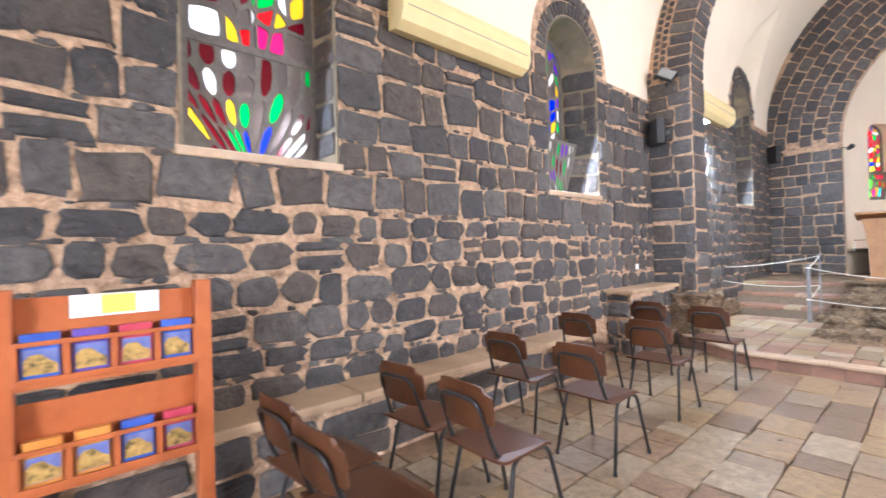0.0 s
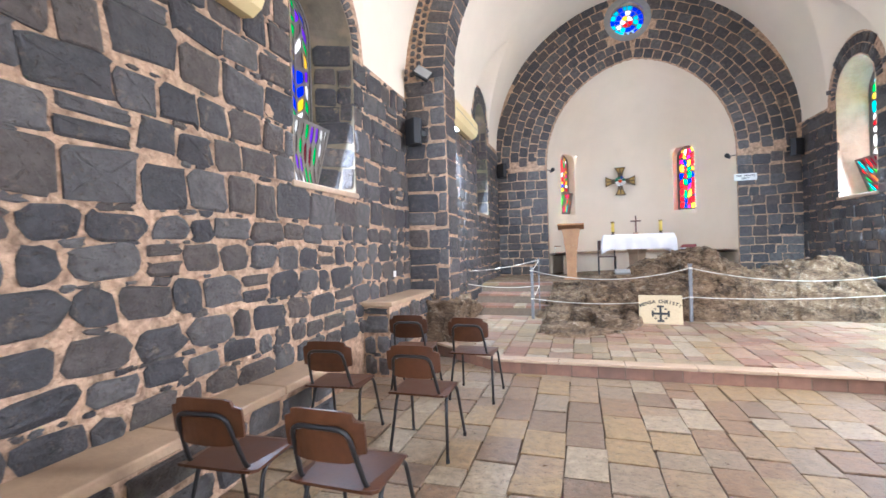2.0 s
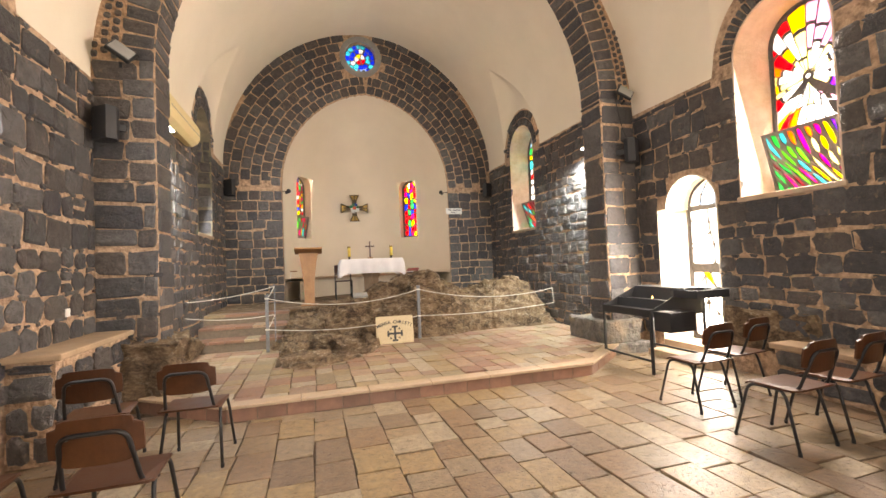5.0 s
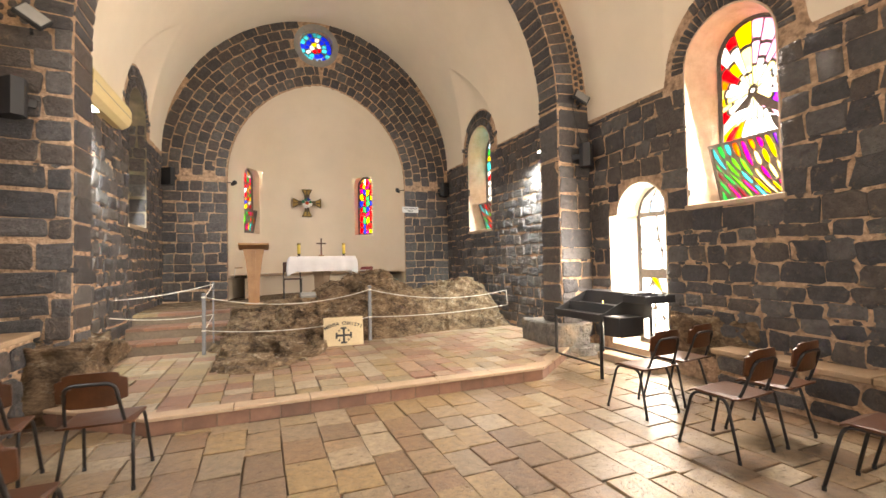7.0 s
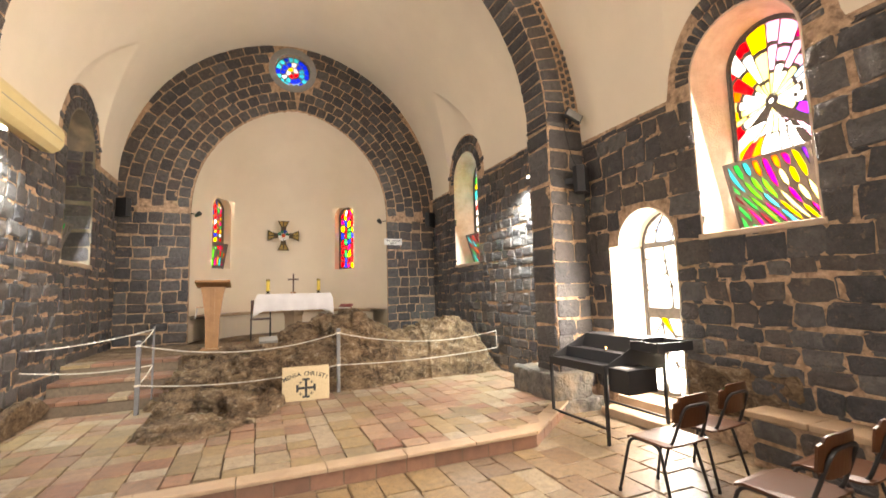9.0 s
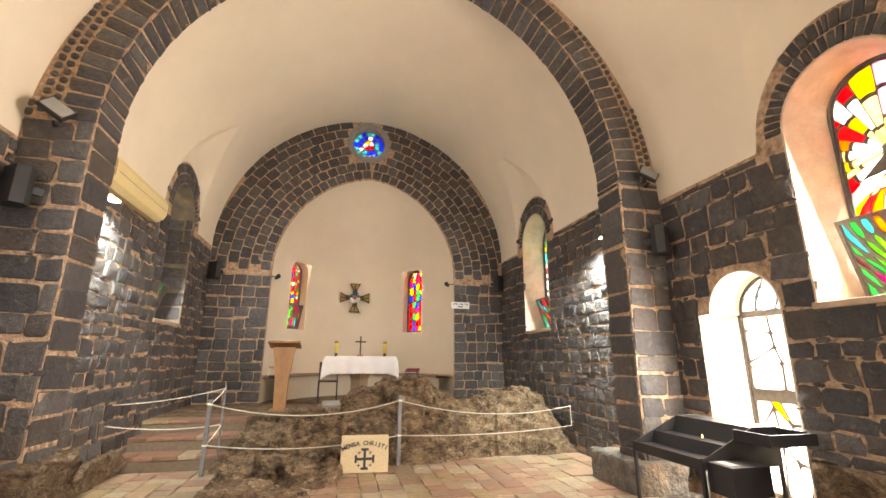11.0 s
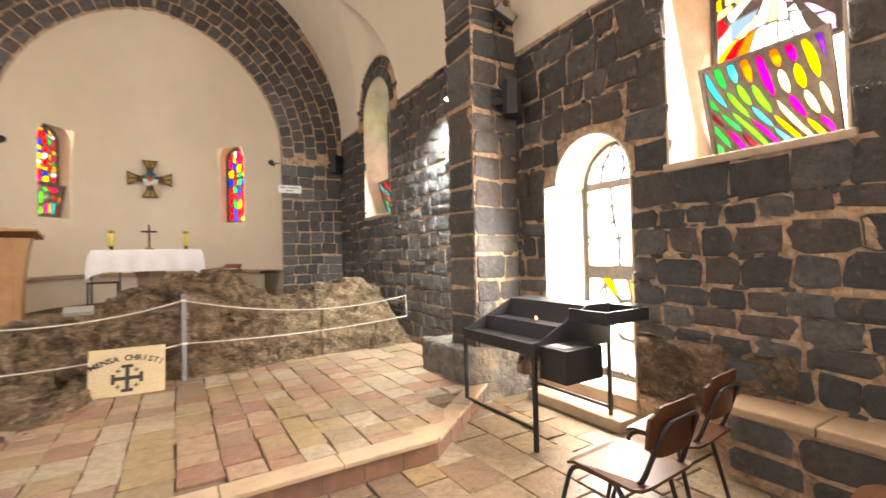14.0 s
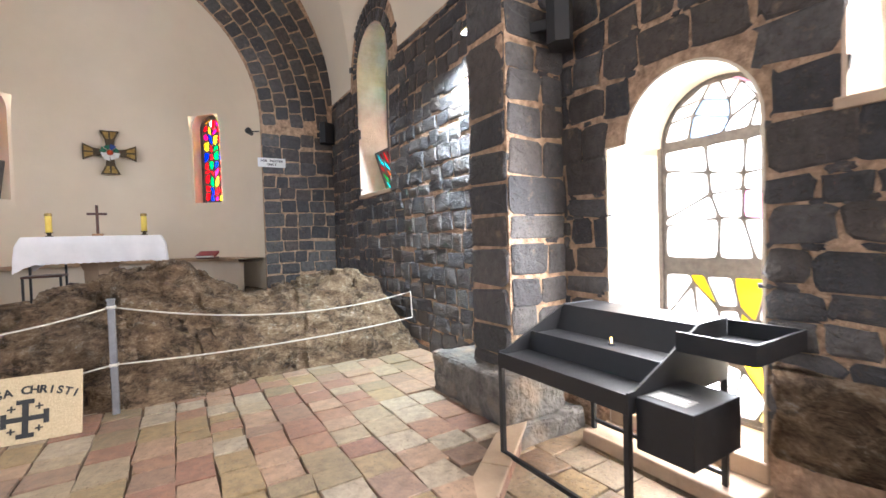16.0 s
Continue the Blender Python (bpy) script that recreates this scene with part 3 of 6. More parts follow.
def wall_plate(name, loop, holes, m, label, material="mortar"):
    o = part(name, outline_solid(loop, m, -TH, holes), material)
    return tagged(o, label, "wall", kind="structure")


def side_wall(name, x, y0, y1, wins, left, spring, e, xl, xr, door=False, style=None):
    m = LEFT(x) if left else RIGHT(x)
    sg = 1 if left else -1
    holes = [arch_loop(sg * w[2], w[3], w[4], w[5]) for w in wins]
    if door:
        c, h, sill, sp = DOOR
        lp = arch_loop(-c, h, sill, sp)
        # the lower jamb steps back on the far side
        lp = [(-DOOR_NOTCH, sill), (-c + h, sill)] + lp[2:] + [(-DOOR_NOTCH, sp)]
        holes.append(lp)
    u0, u1 = sorted((sg * y0, sg * y1))
    o = wall_plate(name, [(u0, -0.3), (u1, -0.3), (u1, 7.9), (u0, 7.9)], holes, m, "dark basalt rubble wall with wide sandy mortar joints")
    luns = [(w[1], w[2], w[6], w[7], w[5] - 0.1) for w in wins]
    top = lambda u: max([spring - 0.03] + [sp + (tp - sp) * math.sqrt(max(0, 1 - ((sg * u - wy) / lh) ** 2)) - 0.04 for _, wy, lh, tp, sp in luns if abs(sg * u - wy) < lh])

    def blocked(v):
        b = []
        for w in wins:
            h = half_at(v, w[3], w[4] - 0.03, w[5])
            if v > w[5] - 0.05:
                R2 = (w[3] + 0.33) ** 2 - (v - w[5]) ** 2
                h = math.sqrt(R2) if R2 > 0 else -1
            if h > 0:
                b.append((sg * w[2] - h, sg * w[2] + h))
        if door:
            c, h0, sill, sp = DOOR
            h = half_at(v, h0, sill - 0.3, sp)
            if v > sp:
                R2 = (h0 + 0.03) ** 2 - (v - sp) ** 2
                h = math.sqrt(R2) if R2 > 0 else -1
            if h > 0:
                b.append((-DOOR_NOTCH if v < sp else -c - h, -c + h))
        return b

    st = courses(u0, u1, style["v0"], top, blocked, style["h"][0], style["h"][1], style["w"][0], style["w"][1], m, style["round"], style["gap"], 0.045, style["deep"], style["rubble"], 5.4, sorted({w[4] - 0.05 for w in wins} | ({DOOR[3] + 0.22, DOOR[3] + DOOR[1] + 0.05} if door else set())))
    for w in wins:
        for s in ring(sg * w[2], w[5], w[3], 0, 0.01, 0.36, m, 26, rows=2, roundness=0.35, gap=0.016):
            p = Vector(s[0][-1])
            if p.z < top(p.y * sg) - 0.05 and abs(p.y - w[2]) < w[6] - 0.06 or p.z < spring - 0.1:
                st.append(s)
    lay(o, st, style["near"])
    return o


W = lambda s: [w for w in WINDOWS if w[0] == s]
ROUGH = dict(v0=0.47, h=(0.19, 0.30), w=(0.19, 0.42), round=(0.72, 0.30), gap=0.040, rubble=0.75, deep=0.024, near=(XL1, 2.2, 1.3))
EVEN = dict(v0=0.30, h=(0.19, 0.28), w=(0.2, 0.37), round=(0.46, 0.26), gap=0.026, rubble=0.5, deep=0.018, near=(XR1, 5.0, 1.8))
FINE = dict(v0=0.05, h=(0.16, 0.23), w=(0.17, 0.34), round=0.26, gap=0.020, rubble=0.25, deep=0.020, near=(XR2, 8.5, 1.8))
side_wall("wall_north_west_bay", XL1, YW, YP0 + 0.2, W("L1"), True, CORN1, E1, XL1, XR1, style=ROUGH)
side_wall("wall_south_west_bay", XR1, YW, YP0 + 0.2, W("R1"), False, CORN1, E1, XL1, XR1, door=True, style=EVEN)
side_wall("wall_north_east_bay", XL2, YP1 - 0.2, YE, W("L2"), True, CORN2, E2, XL2, XR2, style=dict(FINE, gap=0.034, rubble=0.6, near=(XL2, 8.5, 1.8)))
side_wall("wall_south_east_bay", XR2, YP1 - 0.2, YE, W("R2"), False, CORN2, E2, XL2, XR2, style=FINE)

# east wall with the apse arch and the rose window
EAST = frame_matrix((0, YE, 0), (1, 0, 0), (0, 0, 1))
ROSE = (1.24, 6.87, 0.40)
ASPR, AE = 3.50, 0.32
rose_loop = [(ROSE[0] + ROSE[2] * math.cos(a), ROSE[1] + ROSE[2] * math.sin(a)) for a in [2 * math.pi * i / 32 for i in range(32)]]
oe = wall_plate("wall_east", [(XL2 - TH, -0.3), (XR2 + TH, -0.3), (XR2 + TH, 8.2), (XL2 - TH, 8.2)],
                [arch_loop(AX, AR, SANCT - 0.02, ASPR, AE, 16), rose_loop], EAST, "coursed dark basalt wall with pale joints round the apse arch")
east_top = lambda u: barrel(u, (XR2 - XL2) / 2, (XL2 + XR2) / 2, CORN2, E2) - 0.03
RW = 1.62


def east_blocked(v):
    h = half_at(v, AR + (0 if v < ASPR else RW), 0.0, ASPR, AE)
    return [(AX - h, AX + h)] if h > 0 else []


st = courses(XL2, XR2, 0.3, lambda u: min(east_top(u), ASPR + 0.01), east_blocked, 0.19, 0.25, 0.2, 0.36, EAST, 0.25, 0.024, 0.018, 0.016, 0.0, ASPR + 0.02)
vr = []
n_rows = 7
for s in ring(AX, ASPR, AR, AE, 0.02, RW, EAST, 34, rows=n_rows, gap=0.024, depth=0.016):
    p = Vector(s[0][-1])
    if p.z < east_top(p.x) + 0.04 and XL2 < p.x < XR2 and (Vector((p.x, p.z)) - Vector(ROSE[:2])).length > ROSE[2] + 0.2:
        vr.append(s)
lay(oe, st + vr, (AX, YE, 3.5))
# smooth round surround of the rose
bm = bmesh.new()
prof = [(ROSE[2] - 0.01, 0.0), (ROSE[2] - 0.01, 0.03), (ROSE[2] + 0.13, 0.03), (ROSE[2] + 0.13, 0.0)]
rings = [[bm.verts.new(EAST @ Vector((ROSE[0] + r * math.cos(2 * math.pi * i / 48), ROSE[1] + r * math.sin(2 * math.pi * i / 48), d))) for i in range(48)] for r, d in prof]
for a, b in zip(rings, rings[1:]):
    for i in range(48):
        bm.faces.new((a[i], a[(i + 1) % 48], b[(i + 1) % 48], b[i]))
tagged(part("trim_rose_surround", bm, "grey_paint"), "smooth grey plaster ring round the rose window", "trim", kind="structure")

# apse: round wall and pointed half dome
seg, apse_d = 90, 2.25
verts, faces = [], []
levels = [SANCT - 0.4, 2.2, ASPR] + [ASPR + 2.40 * math.sin(radians(a)) for a in range(6, 91, 6)]
for z in levels:
    if z <= ASPR:
        k = 1.0
    else:
        R = AR + AE
        k = max(0.0, (math.sqrt(max(0, R * R - (z - ASPR) ** 2)) - AE) / AR)
    for i in range(seg + 1):
        a = math.pi * i / seg
        verts.append((AX + (AR - 0.012) * k * math.cos(a), YE + 0.006 + (apse_d + 0.04) * k * math.sin(a), z))
for j in range(len(levels) - 1):
    for i in range(seg):
        am = 180 * (i + 0.5) / seg
        zm = (levels[j] + levels[j + 1]) / 2
        if 2.2 < zm < 4.1 and any(abs(am - w) < 9.5 for w in (49, 141)):
            continue
        faces.append((j * (seg + 1) + i, j * (seg + 1) + i + 1, (j + 1) * (seg + 1) + i + 1, (j + 1) * (seg + 1) + i))
o = data_part("wall_apse", verts, faces, "plaster", smooth=True)
tagged(o, "white plastered round apse wall with a half dome", "wall", kind="structure")

# transverse arch on pilasters
TSPR, THALF, TE = 3.95, (PIL_R - PIL_L) / 2, 0.15
ARCHM = frame_matrix((0, YP0, 0), (1, 0, 0), (0, 0, 1))
inner = arch_loop(CX, THALF, -0.3, TSPR, TE, 20)
loop = [(XL1 - 0.3, -0.3)] + [inner[0]] + inner[:1:-1] + [inner[1]] + [(XR1 + 0.3, -0.3), (XR1 + 0.3, 8.0), (XL1 - 0.3, 8.0)]
seen, clean = set(), []
for p in loop:
    k = (round(p[0], 4), round(p[1], 4))
    if k not in seen:
        seen.add(k)
        clean.append(p)
oa = part("wall_transverse_arch", outline_solid(clean, ARCHM, -(YP1 - YP0)), "mortar")
tagged(oa, "basalt transverse arch on two wall pilasters", "arch", kind="structure")
st = []
t1 = lambda x: barrel(x, (XR1 - XL1) / 2, (XL1 + XR1) / 2, CORN1, E1)
st += ring(CX, TSPR, THALF, TE, 0.0, 0.34, ARCHM, 64, gap=0.022)
for s in ring(CX, TSPR, THALF, TE, 0.35, 0.75, ARCHM, 110, rows=4, gap=0.03, roundness=0.7):
    p = Vector(s[0][-1])
    if p.z < t1(p.x) - 0.06 and XL1 < p.x < XR1:
        st.append(s)
for a, b in ((XL1, PIL_L), (PIL_R, XR1)):
    st += courses(a, b, 0.25, lambda u: TSPR, lambda v: [], 0.2, 0.32, 0.24, 0.5, ARCHM, 0.3, 0.03, 0.025, 0.02, 0.1, TSPR - 0.02)
for x, m in ((PIL_L, LEFT(PIL_L)), (PIL_R, RIGHT(PIL_R))):
    sg = 1 if x < CX else -1
    u0, u1 = sorted((sg * YP0, sg * YP1))
    st += courses(u0, u1, 0.25, lambda u: TSPR, lambda v: [], 0.22, 0.34, 0.42, 0.6, m, 0.25, 0.03, 0.02, 0.02, 0.0, TSPR - 0.02)
# stones of the arch's underside
R = THALF + TE
a0 = math.acos(TE / R)
for side in (1, -1):
    for i in range(32):
        am = a0 * (i + 0.5) / 32
        p = Vector((CX + side * (-TE + R * math.cos(am)), (YP0 + YP1) / 2, TSPR + R * math.sin(am)))
        nrm = Vector((-side * math.cos(am), 0, -math.sin(am)))
        m = frame_matrix(p, (0, 1, 0), Vector((0, 1, 0)).cross(nrm) * -1)
        if (m.to_3x3() @ Vector((0, 0, 1))).dot(nrm) < 0:
            m = frame_matrix(p, (0, -1, 0), Vector((0, 1, 0)).cross(nrm) * -1)
        st.append(stone(0, 0, YP1 - YP0 - 0.02, R * a0 / 32 - 0.022, 0.018, 0.2, 0.02, m))
lay(oa, st, (CX, YP0, 3.0))

# unseen back wall and roof, added to close the place against the sky
tagged(part("wall_west", boxes(((XL1 - TH, YW - 0.6, -0.3), (CX - 1.1, YW, 8.2)), ((CX + 1.1, YW - 0.6, -0.3), (XR1 + TH, YW, 8.2)), ((CX - 1.1, YW - 0.6, 3.0), (CX + 1.1, YW, 8.2))), "plaster"),
       "unseen plain plastered west wall with an assumed doorway", "wall", kind="structure")
tagged(part("roof", boxes(((XL1 - 1.0, YW - 1, 7.92), (XR1 + 1.0, YE + TH, 8.3)), ((XL1 - 0.2, YE + TH, 6.0), (XR1 + 0.2, YE + 3.4, 6.1))), "plaster"), "unseen flat slab over the vaults that keeps out the sky", "roof", kind="structure")
tagged(part("ground", boxes(((-400, -400, -0.5), (400, 400, -0.32))), "outside_ground"), "plain ground round the chapel, made pale to brighten the door glass", "ground", kind="structure")

# added glowing cylinder outside that brightens the window glass
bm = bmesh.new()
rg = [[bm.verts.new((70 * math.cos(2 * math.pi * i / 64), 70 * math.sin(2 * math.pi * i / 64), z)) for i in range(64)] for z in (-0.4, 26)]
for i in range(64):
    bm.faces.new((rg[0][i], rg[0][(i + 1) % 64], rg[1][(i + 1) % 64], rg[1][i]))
tagged(part("backdrop", bm, "backdrop_glow"), "added glowing backdrop outside the windows, brighter to the south", "backdrop", kind="structure")

# floors
of = tagged(part("floor", boxes(((XL1 - 0.1, YW - 0.1, -0.3), (XR1 + 0.6, YE, -0.022))), "grout"), "worn limestone floor slabs with brown joints", "floor", kind="structure")


def tile(x0, x1, y0, y1, z, gap):
    j = lambda: rng.gauss(0, 0.006)
    g = gap / 2
    dz = rng.gauss(0, 0.0025)
    c = [(x0 + g + j(), y0 + g + j()), (x1 - g + j(), y0 + g + j()), (x1 - g + j(), y1 - g + j()), (x0 + g + j(), y1 - g + j())]
    mx, my = sum(p[0] for p in c) / 4, sum(p[1] for p in c) / 4
    tx, ty = rng.gauss(0, 0.006), rng.gauss(0, 0.006)
    v = [(x, y, z - 0.03) for x, y in c] + [(x, y, z - 0.0035 + dz) for x, y in c]
    v += [(mx + (x - mx) * 0.972, my + (y - my) * 0.972, z + dz + tx * (x - mx) + ty * (y - my)) for x, y in c]
    f = [(a + i, a + (i + 1) % 4, a + 4 + (i + 1) % 4, a + 4 + i) for a in (0, 4) for i in range(4)] + [(8, 9, 10, 11)]
    return v, f


def paving(x0, x1, y0, y1, z, wmin, wmax, lmin, lmax, keep, gap=0.010):
    out = []
    x = x0
    while x < x1 - 0.05:
        w = rng.uniform(wmin, wmax)
        if x1 - x - w < wmin * 0.5:
            w = x1 - x
        y = y0 - rng.uniform(0, lmax * 0.5)
        while y < y1:
            l = rng.uniform(lmin, lmax)
            a, b = max(y, y0), min(y + l, y1)
            if b - a > 0.06 and keep(x + w / 2, (a + b) / 2):
                out.append(tile(x, x + w, a, b, z, gap))
            y += l
        x += w
    return out


PX0, PX1, PY0 = -0.95, 3.20, 6.02       # front edge of the platform


def plat_front(x):
    """y of the platform's front edge: straight, cut back at both ends."""
    if x < PX0:
        return PY0 + (PX0 - x) * 0.75
    if x > PX1:
        return PY0 + (x - PX1) * 0.80
    return PY0


tiles = paving(XL1, XR1, YW, 7.0, 0.0, 0.21, 0.33, 0.22, 0.48, lambda x, y: y < plat_front(x) + 0.12)
lay(of, tiles, (1.2, 4.0, 0), "tile", ("floor_stone", "floor_stone_joined"), 295)

# platform
loop = [(XL2 - 0.4, plat_front(XL2 - 0.4)), (PX0, PY0), (PX1, PY0), (XR2, plat_front(XR2)), (XR2, YE), (XL2 - 0.4, YE)]
op = part("platform", outline_solid(loop, frame_matrix((0, 0, PLAT - 0.022), (1, 0, 0), (0, 1, 0)), -0.3), "grout")
tagged(op, "low platform paved in pink and cream stone", "platform", kind="structure")
tiles = paving(XL2, XR2, PY0 + 0.02, 9.2, PLAT, 0.20, 0.29, 0.17, 0.34, lambda x, y: y > plat_front(x) + 0.14)
lay(op, tiles, (1.2, 6.8, 0), "tile", ("platform_stone", "platform_stone"), 298)
pts = [(XL2 - 0.4, plat_front(XL2 - 0.4)), (PX0, PY0), (PX1, PY0), (XR2 - 0.35, plat_front(XR2 - 0.35))]
for side, ((xa, ya), (xb, yb)) in enumerate(zip(pts, pts[1:])):
    d = Vector((xb - xa, yb - ya))
    n = max(1, round(d.length / 0.75))
    ang = math.degrees(math.atan2(d.y, d.x))
    for i in range(n):
        l = d.length / n
        bm = boxes(((0.003, -0.025, PLAT - 0.032), (l - 0.003, 0.15, PLAT + (0.004 if side == 1 else 0.001))), bevel=0.008, m=pose(xa + d.x * i / n, ya + d.y * i / n, 0, 0, 0, ang))
        part("coping_slab", bm, "coping", op)
    n = max(1, round(d.length / 0.28))
    for i in range(n):
        l = d.length / n
        bm = boxes(((0.004, -0.004, 0.0), (l - 0.004, 0.05, PLAT - 0.034)), bevel=0.005, m=pose(xa + d.x * i / n, ya + d.y * i / n, 0, 0, 0, ang))
        part("riser_stone", bm, "riser", op)

for x, y in ((PX0, PY0), (PX1, PY0)):
    part("coping_corner", lathe([(0.13, PLAT - 0.03), (0.13, PLAT - 0.004), (0.12, PLAT - 0.002)], 8, (x, y + 0.13, 0)), "coping", op)

# sanctuary floor and the steps up to it
tagged(part("floor_sanctuary", boxes(((XL2, 10.35, 0.0), (0.2, YE + 0.2, SANCT)), ((0.2, 10.9, 0.0), (XR2, YE + 0.2, SANCT)), ((AX - AR - 0.1, YE, 0.0), (AX + AR + 0.1, YE + 2.5, SANCT))), "rock"), "worn stone floor of the raised sanctuary", "floor", kind="structure")
for i in range(3):
    z = PLAT + (SANCT - PLAT) * (i + 1) / 3
    y = 9.25 + 0.40 * i
    o = part("step", boxes(((XL2 + 0.02, y, 0.0), (-0.55, 10.36 if i == 2 else y + 0.41, z - 0.05)), bevel=0.01), "grout")
    tagged(o, "stone step with red and cream treads", "step", "steps to the sanctuary")
    x = XL2 + 0.03
    while x < -0.6:
        w = rng.uniform(0.22, 0.36)
        part("tread_stone", boxes(((x, y - 0.012, z - 0.05), (min(x + w, -0.55) - 0.008, y + 0.40, z)), bevel=0.006), "riser" if rng.random() < 0.6 else "platform_stone", o)
        x += w

# ---------- stained glass ----------
GL = {"flame": ("clear", "yellow", "clear", "orange", "red", "magenta", "violet", "cyan", "clear"), "tree": ("red", "maroon", "magenta", "green", "clear", "maroon", "smoke", "yellow", "maroon", "magenta", "smoke"),
      "cool": ("green", "smoke", "clear", "violet", "blue", "yellow", "green", "clear"), "panel": ("green", "cyan", "yellow", "magenta", "lime", "red", "clear", "orange", "smoke"),
      "apse": ("red", "yellow", "clear", "green", "red", "blue", "magenta", "yellow"), "door": ("clear", "clear", "clear", "clear", "clear", "clear", "clear", "clear", "clear", "clear", "clear", "clear", "clear", "clear", "pale_blue", "pale_rose", "pale_gold", "pale_blue"),
      "east": ("cyan", "blue", "red", "clear", "yellow", "green", "pale_blue", "cyan"), "rose": ("blue", "blue", "cyan", "blue", "clear", "blue"), "mono": ("clear", "smoke", "violet", "clear", "smoke", "green")}


def soften(poly, k, r=0.3):
    """The polygon drawn in towards its middle, with blunted corners."""
    cx, cy = sum(p[0] for p in poly) / len(poly), sum(p[1] for p in poly) / len(poly)
    q = [(cx + (x - cx) * k, cy + (y - cy) * k) for x, y in poly]
    out = []
    for i, b in enumerate(q):
        a, c = q[i - 1], q[(i + 1) % len(q)]
        out += [(b[0] + (a[0] - b[0]) * r, b[1] + (a[1] - b[1]) * r), (b[0] + ((a[0] + c[0]) / 2 - b[0]) * r * 0.35, b[1] + ((a[1] + c[1]) / 2 - b[1]) * r * 0.35), (b[0] + (c[0] - b[0]) * r, b[1] + (c[1] - b[1]) * r)]
    return out


def lattice(width_at, z0, z1, cols, rows, r, sway=0.25, k=0.84, fan=0.0, shear=0.0, least=0.86, blunt=0.3):
    """Cells of a jittered, swaying lattice that fills a shape; width_at(z) is its half width."""
    grid = []
    for j in range(rows + 1):
        row = []
        for i in range(cols + 1):
            u, v = -1 + 2 * i / cols, j / rows
            if 0 < i < cols:
                u += r.uniform(-0.55, 0.55) / cols + sway * math.sin(2.6 * v + 0.6) * (1 - abs(u)) * (1 if i % 2 else 0.6)
            if 0 < j < rows:
                v += r.uniform(-0.5, 0.5) / rows + (0.35 / rows if i % 2 else -0.1 / rows)
            u = max(-1.0, min(1.0, u))
            u = math.copysign(abs(u) ** (1 + fan * (1 - v)), u)
            if 0 < i < cols:
                u += shear * (v - 0.5)
            z = z0 + (z1 - z0) * v
            row.append((max(-1, min(1, u)) * width_at(min(z, z1)), z))
        grid.append(row)
    return [soften([grid[j][i], grid[j][i + 1], grid[j + 1][i + 1], grid[j + 1][i]], k * r.uniform(least, 1.0), blunt) for j in range(rows) for i in range(cols)]


def clip(poly, shape):
    """The part of a polygon inside a convex outline that runs anticlockwise."""
    for (ax, ay), (bx, by) in zip(shape, shape[1:] + shape[:1]):
        side = lambda p: (bx - ax) * (p[1] - ay) - (by - ay) * (p[0] - ax)
        out = []
        for p, q in zip(poly, poly[1:] + poly[:1]):
            sp_, sq = side(p), side(q)
            if sp_ >= 0:
                out.append(p)
            if sp_ * sq < 0:
                t = sp_ / (sp_ - sq)
                out.append((p[0] + (q[0] - p[0]) * t, p[1] + (q[1] - p[1]) * t))
        poly = out
        if len(poly) < 3:
            return []
    return poly


def area(poly):
    return abs(sum(p[0] * q[1] - q[0] * p[1] for p, q in zip(poly, poly[1:] + poly[:1]))) / 2


def fitted(cells, shape, k, least=0.0006, blunt=0.22):
    """Cells cut to the shape, drawn in a little and blunted."""
    out = [clip(c, shape) for c in cells]
    return [soften(c, k, blunt) for c in out if c and area(c) > least]


def flame_cells(half, z0, top, spring, r):
    """A burst of long rays over a trunk of flowing strips."""
    fz = z0 + 0.40 * (top - z0)
    cells = []
    cut = [-38.0]
    while cut[-1] < 202:
        cut.append(cut[-1] + r.uniform(9, 17))
    cells.append([(0.03 * math.cos(math.pi * i / 4), fz + 0.03 * math.sin(math.pi * i / 4)) for i in range(8)])
    for d0, d1 in zip(cut, cut[1:]):
        radii = [r.uniform(0.042, 0.06), r.uniform(0.20, 0.36), r.uniform(0.42, 0.58), r.uniform(0.66, 0.84), 1.1]
        for a, b in zip(radii, radii[1:]):
            b -= 0.012
            mid = (d0 + d1) / 2 + r.uniform(-2, 2)
            cells.append([(q * math.cos(radians(d)), fz + 1.1 * q * math.sin(radians(d))) for q, d in ((a, d0), (a * 0.5 + b * 0.5, d0), (b - 0.008, d0), (b, mid), (b - 0.008, d1), (a, d1), (a * 1.03, mid))])
    n, rows = 9, 2
    at = lambda u, v: (u * (0.07 + (half - 0.02) * v ** 0.8) + 0.04 * math.sin(5 * v) * (1 - v), fz - 0.05 - 0.16 * abs(u) * (1 - v) - (fz - 0.05 - z0) * v)
    for i in range(n):
        u0, u1, ph = -1 + 2 * i / n, -1 + 2 * (i + 1) / n, r.uniform(-0.08, 0.08)
        for j in range(rows):
            v0, v1 = max(0, j / rows + ph * (j > 0)), min(1, (j + 1) / rows + ph * (j < rows - 1))
            vm = (v0 + v1) / 2
            cells.append([at(u0, v1), at(u0, vm), at(u0, v0), at(u1, v0), at(u1, vm), at(u1, v1)][::-1])
    shape = arch_loop(0, half - 0.045, z0 + 0.015, spring, 0.0, 8)
    return fitted([c if sum(p[0] * q[1] - q[0] * p[1] for p, q in zip(c, c[1:] + c[:1])) > 0 else c[::-1] for c in cells], shape, 0.95, 0.0001)


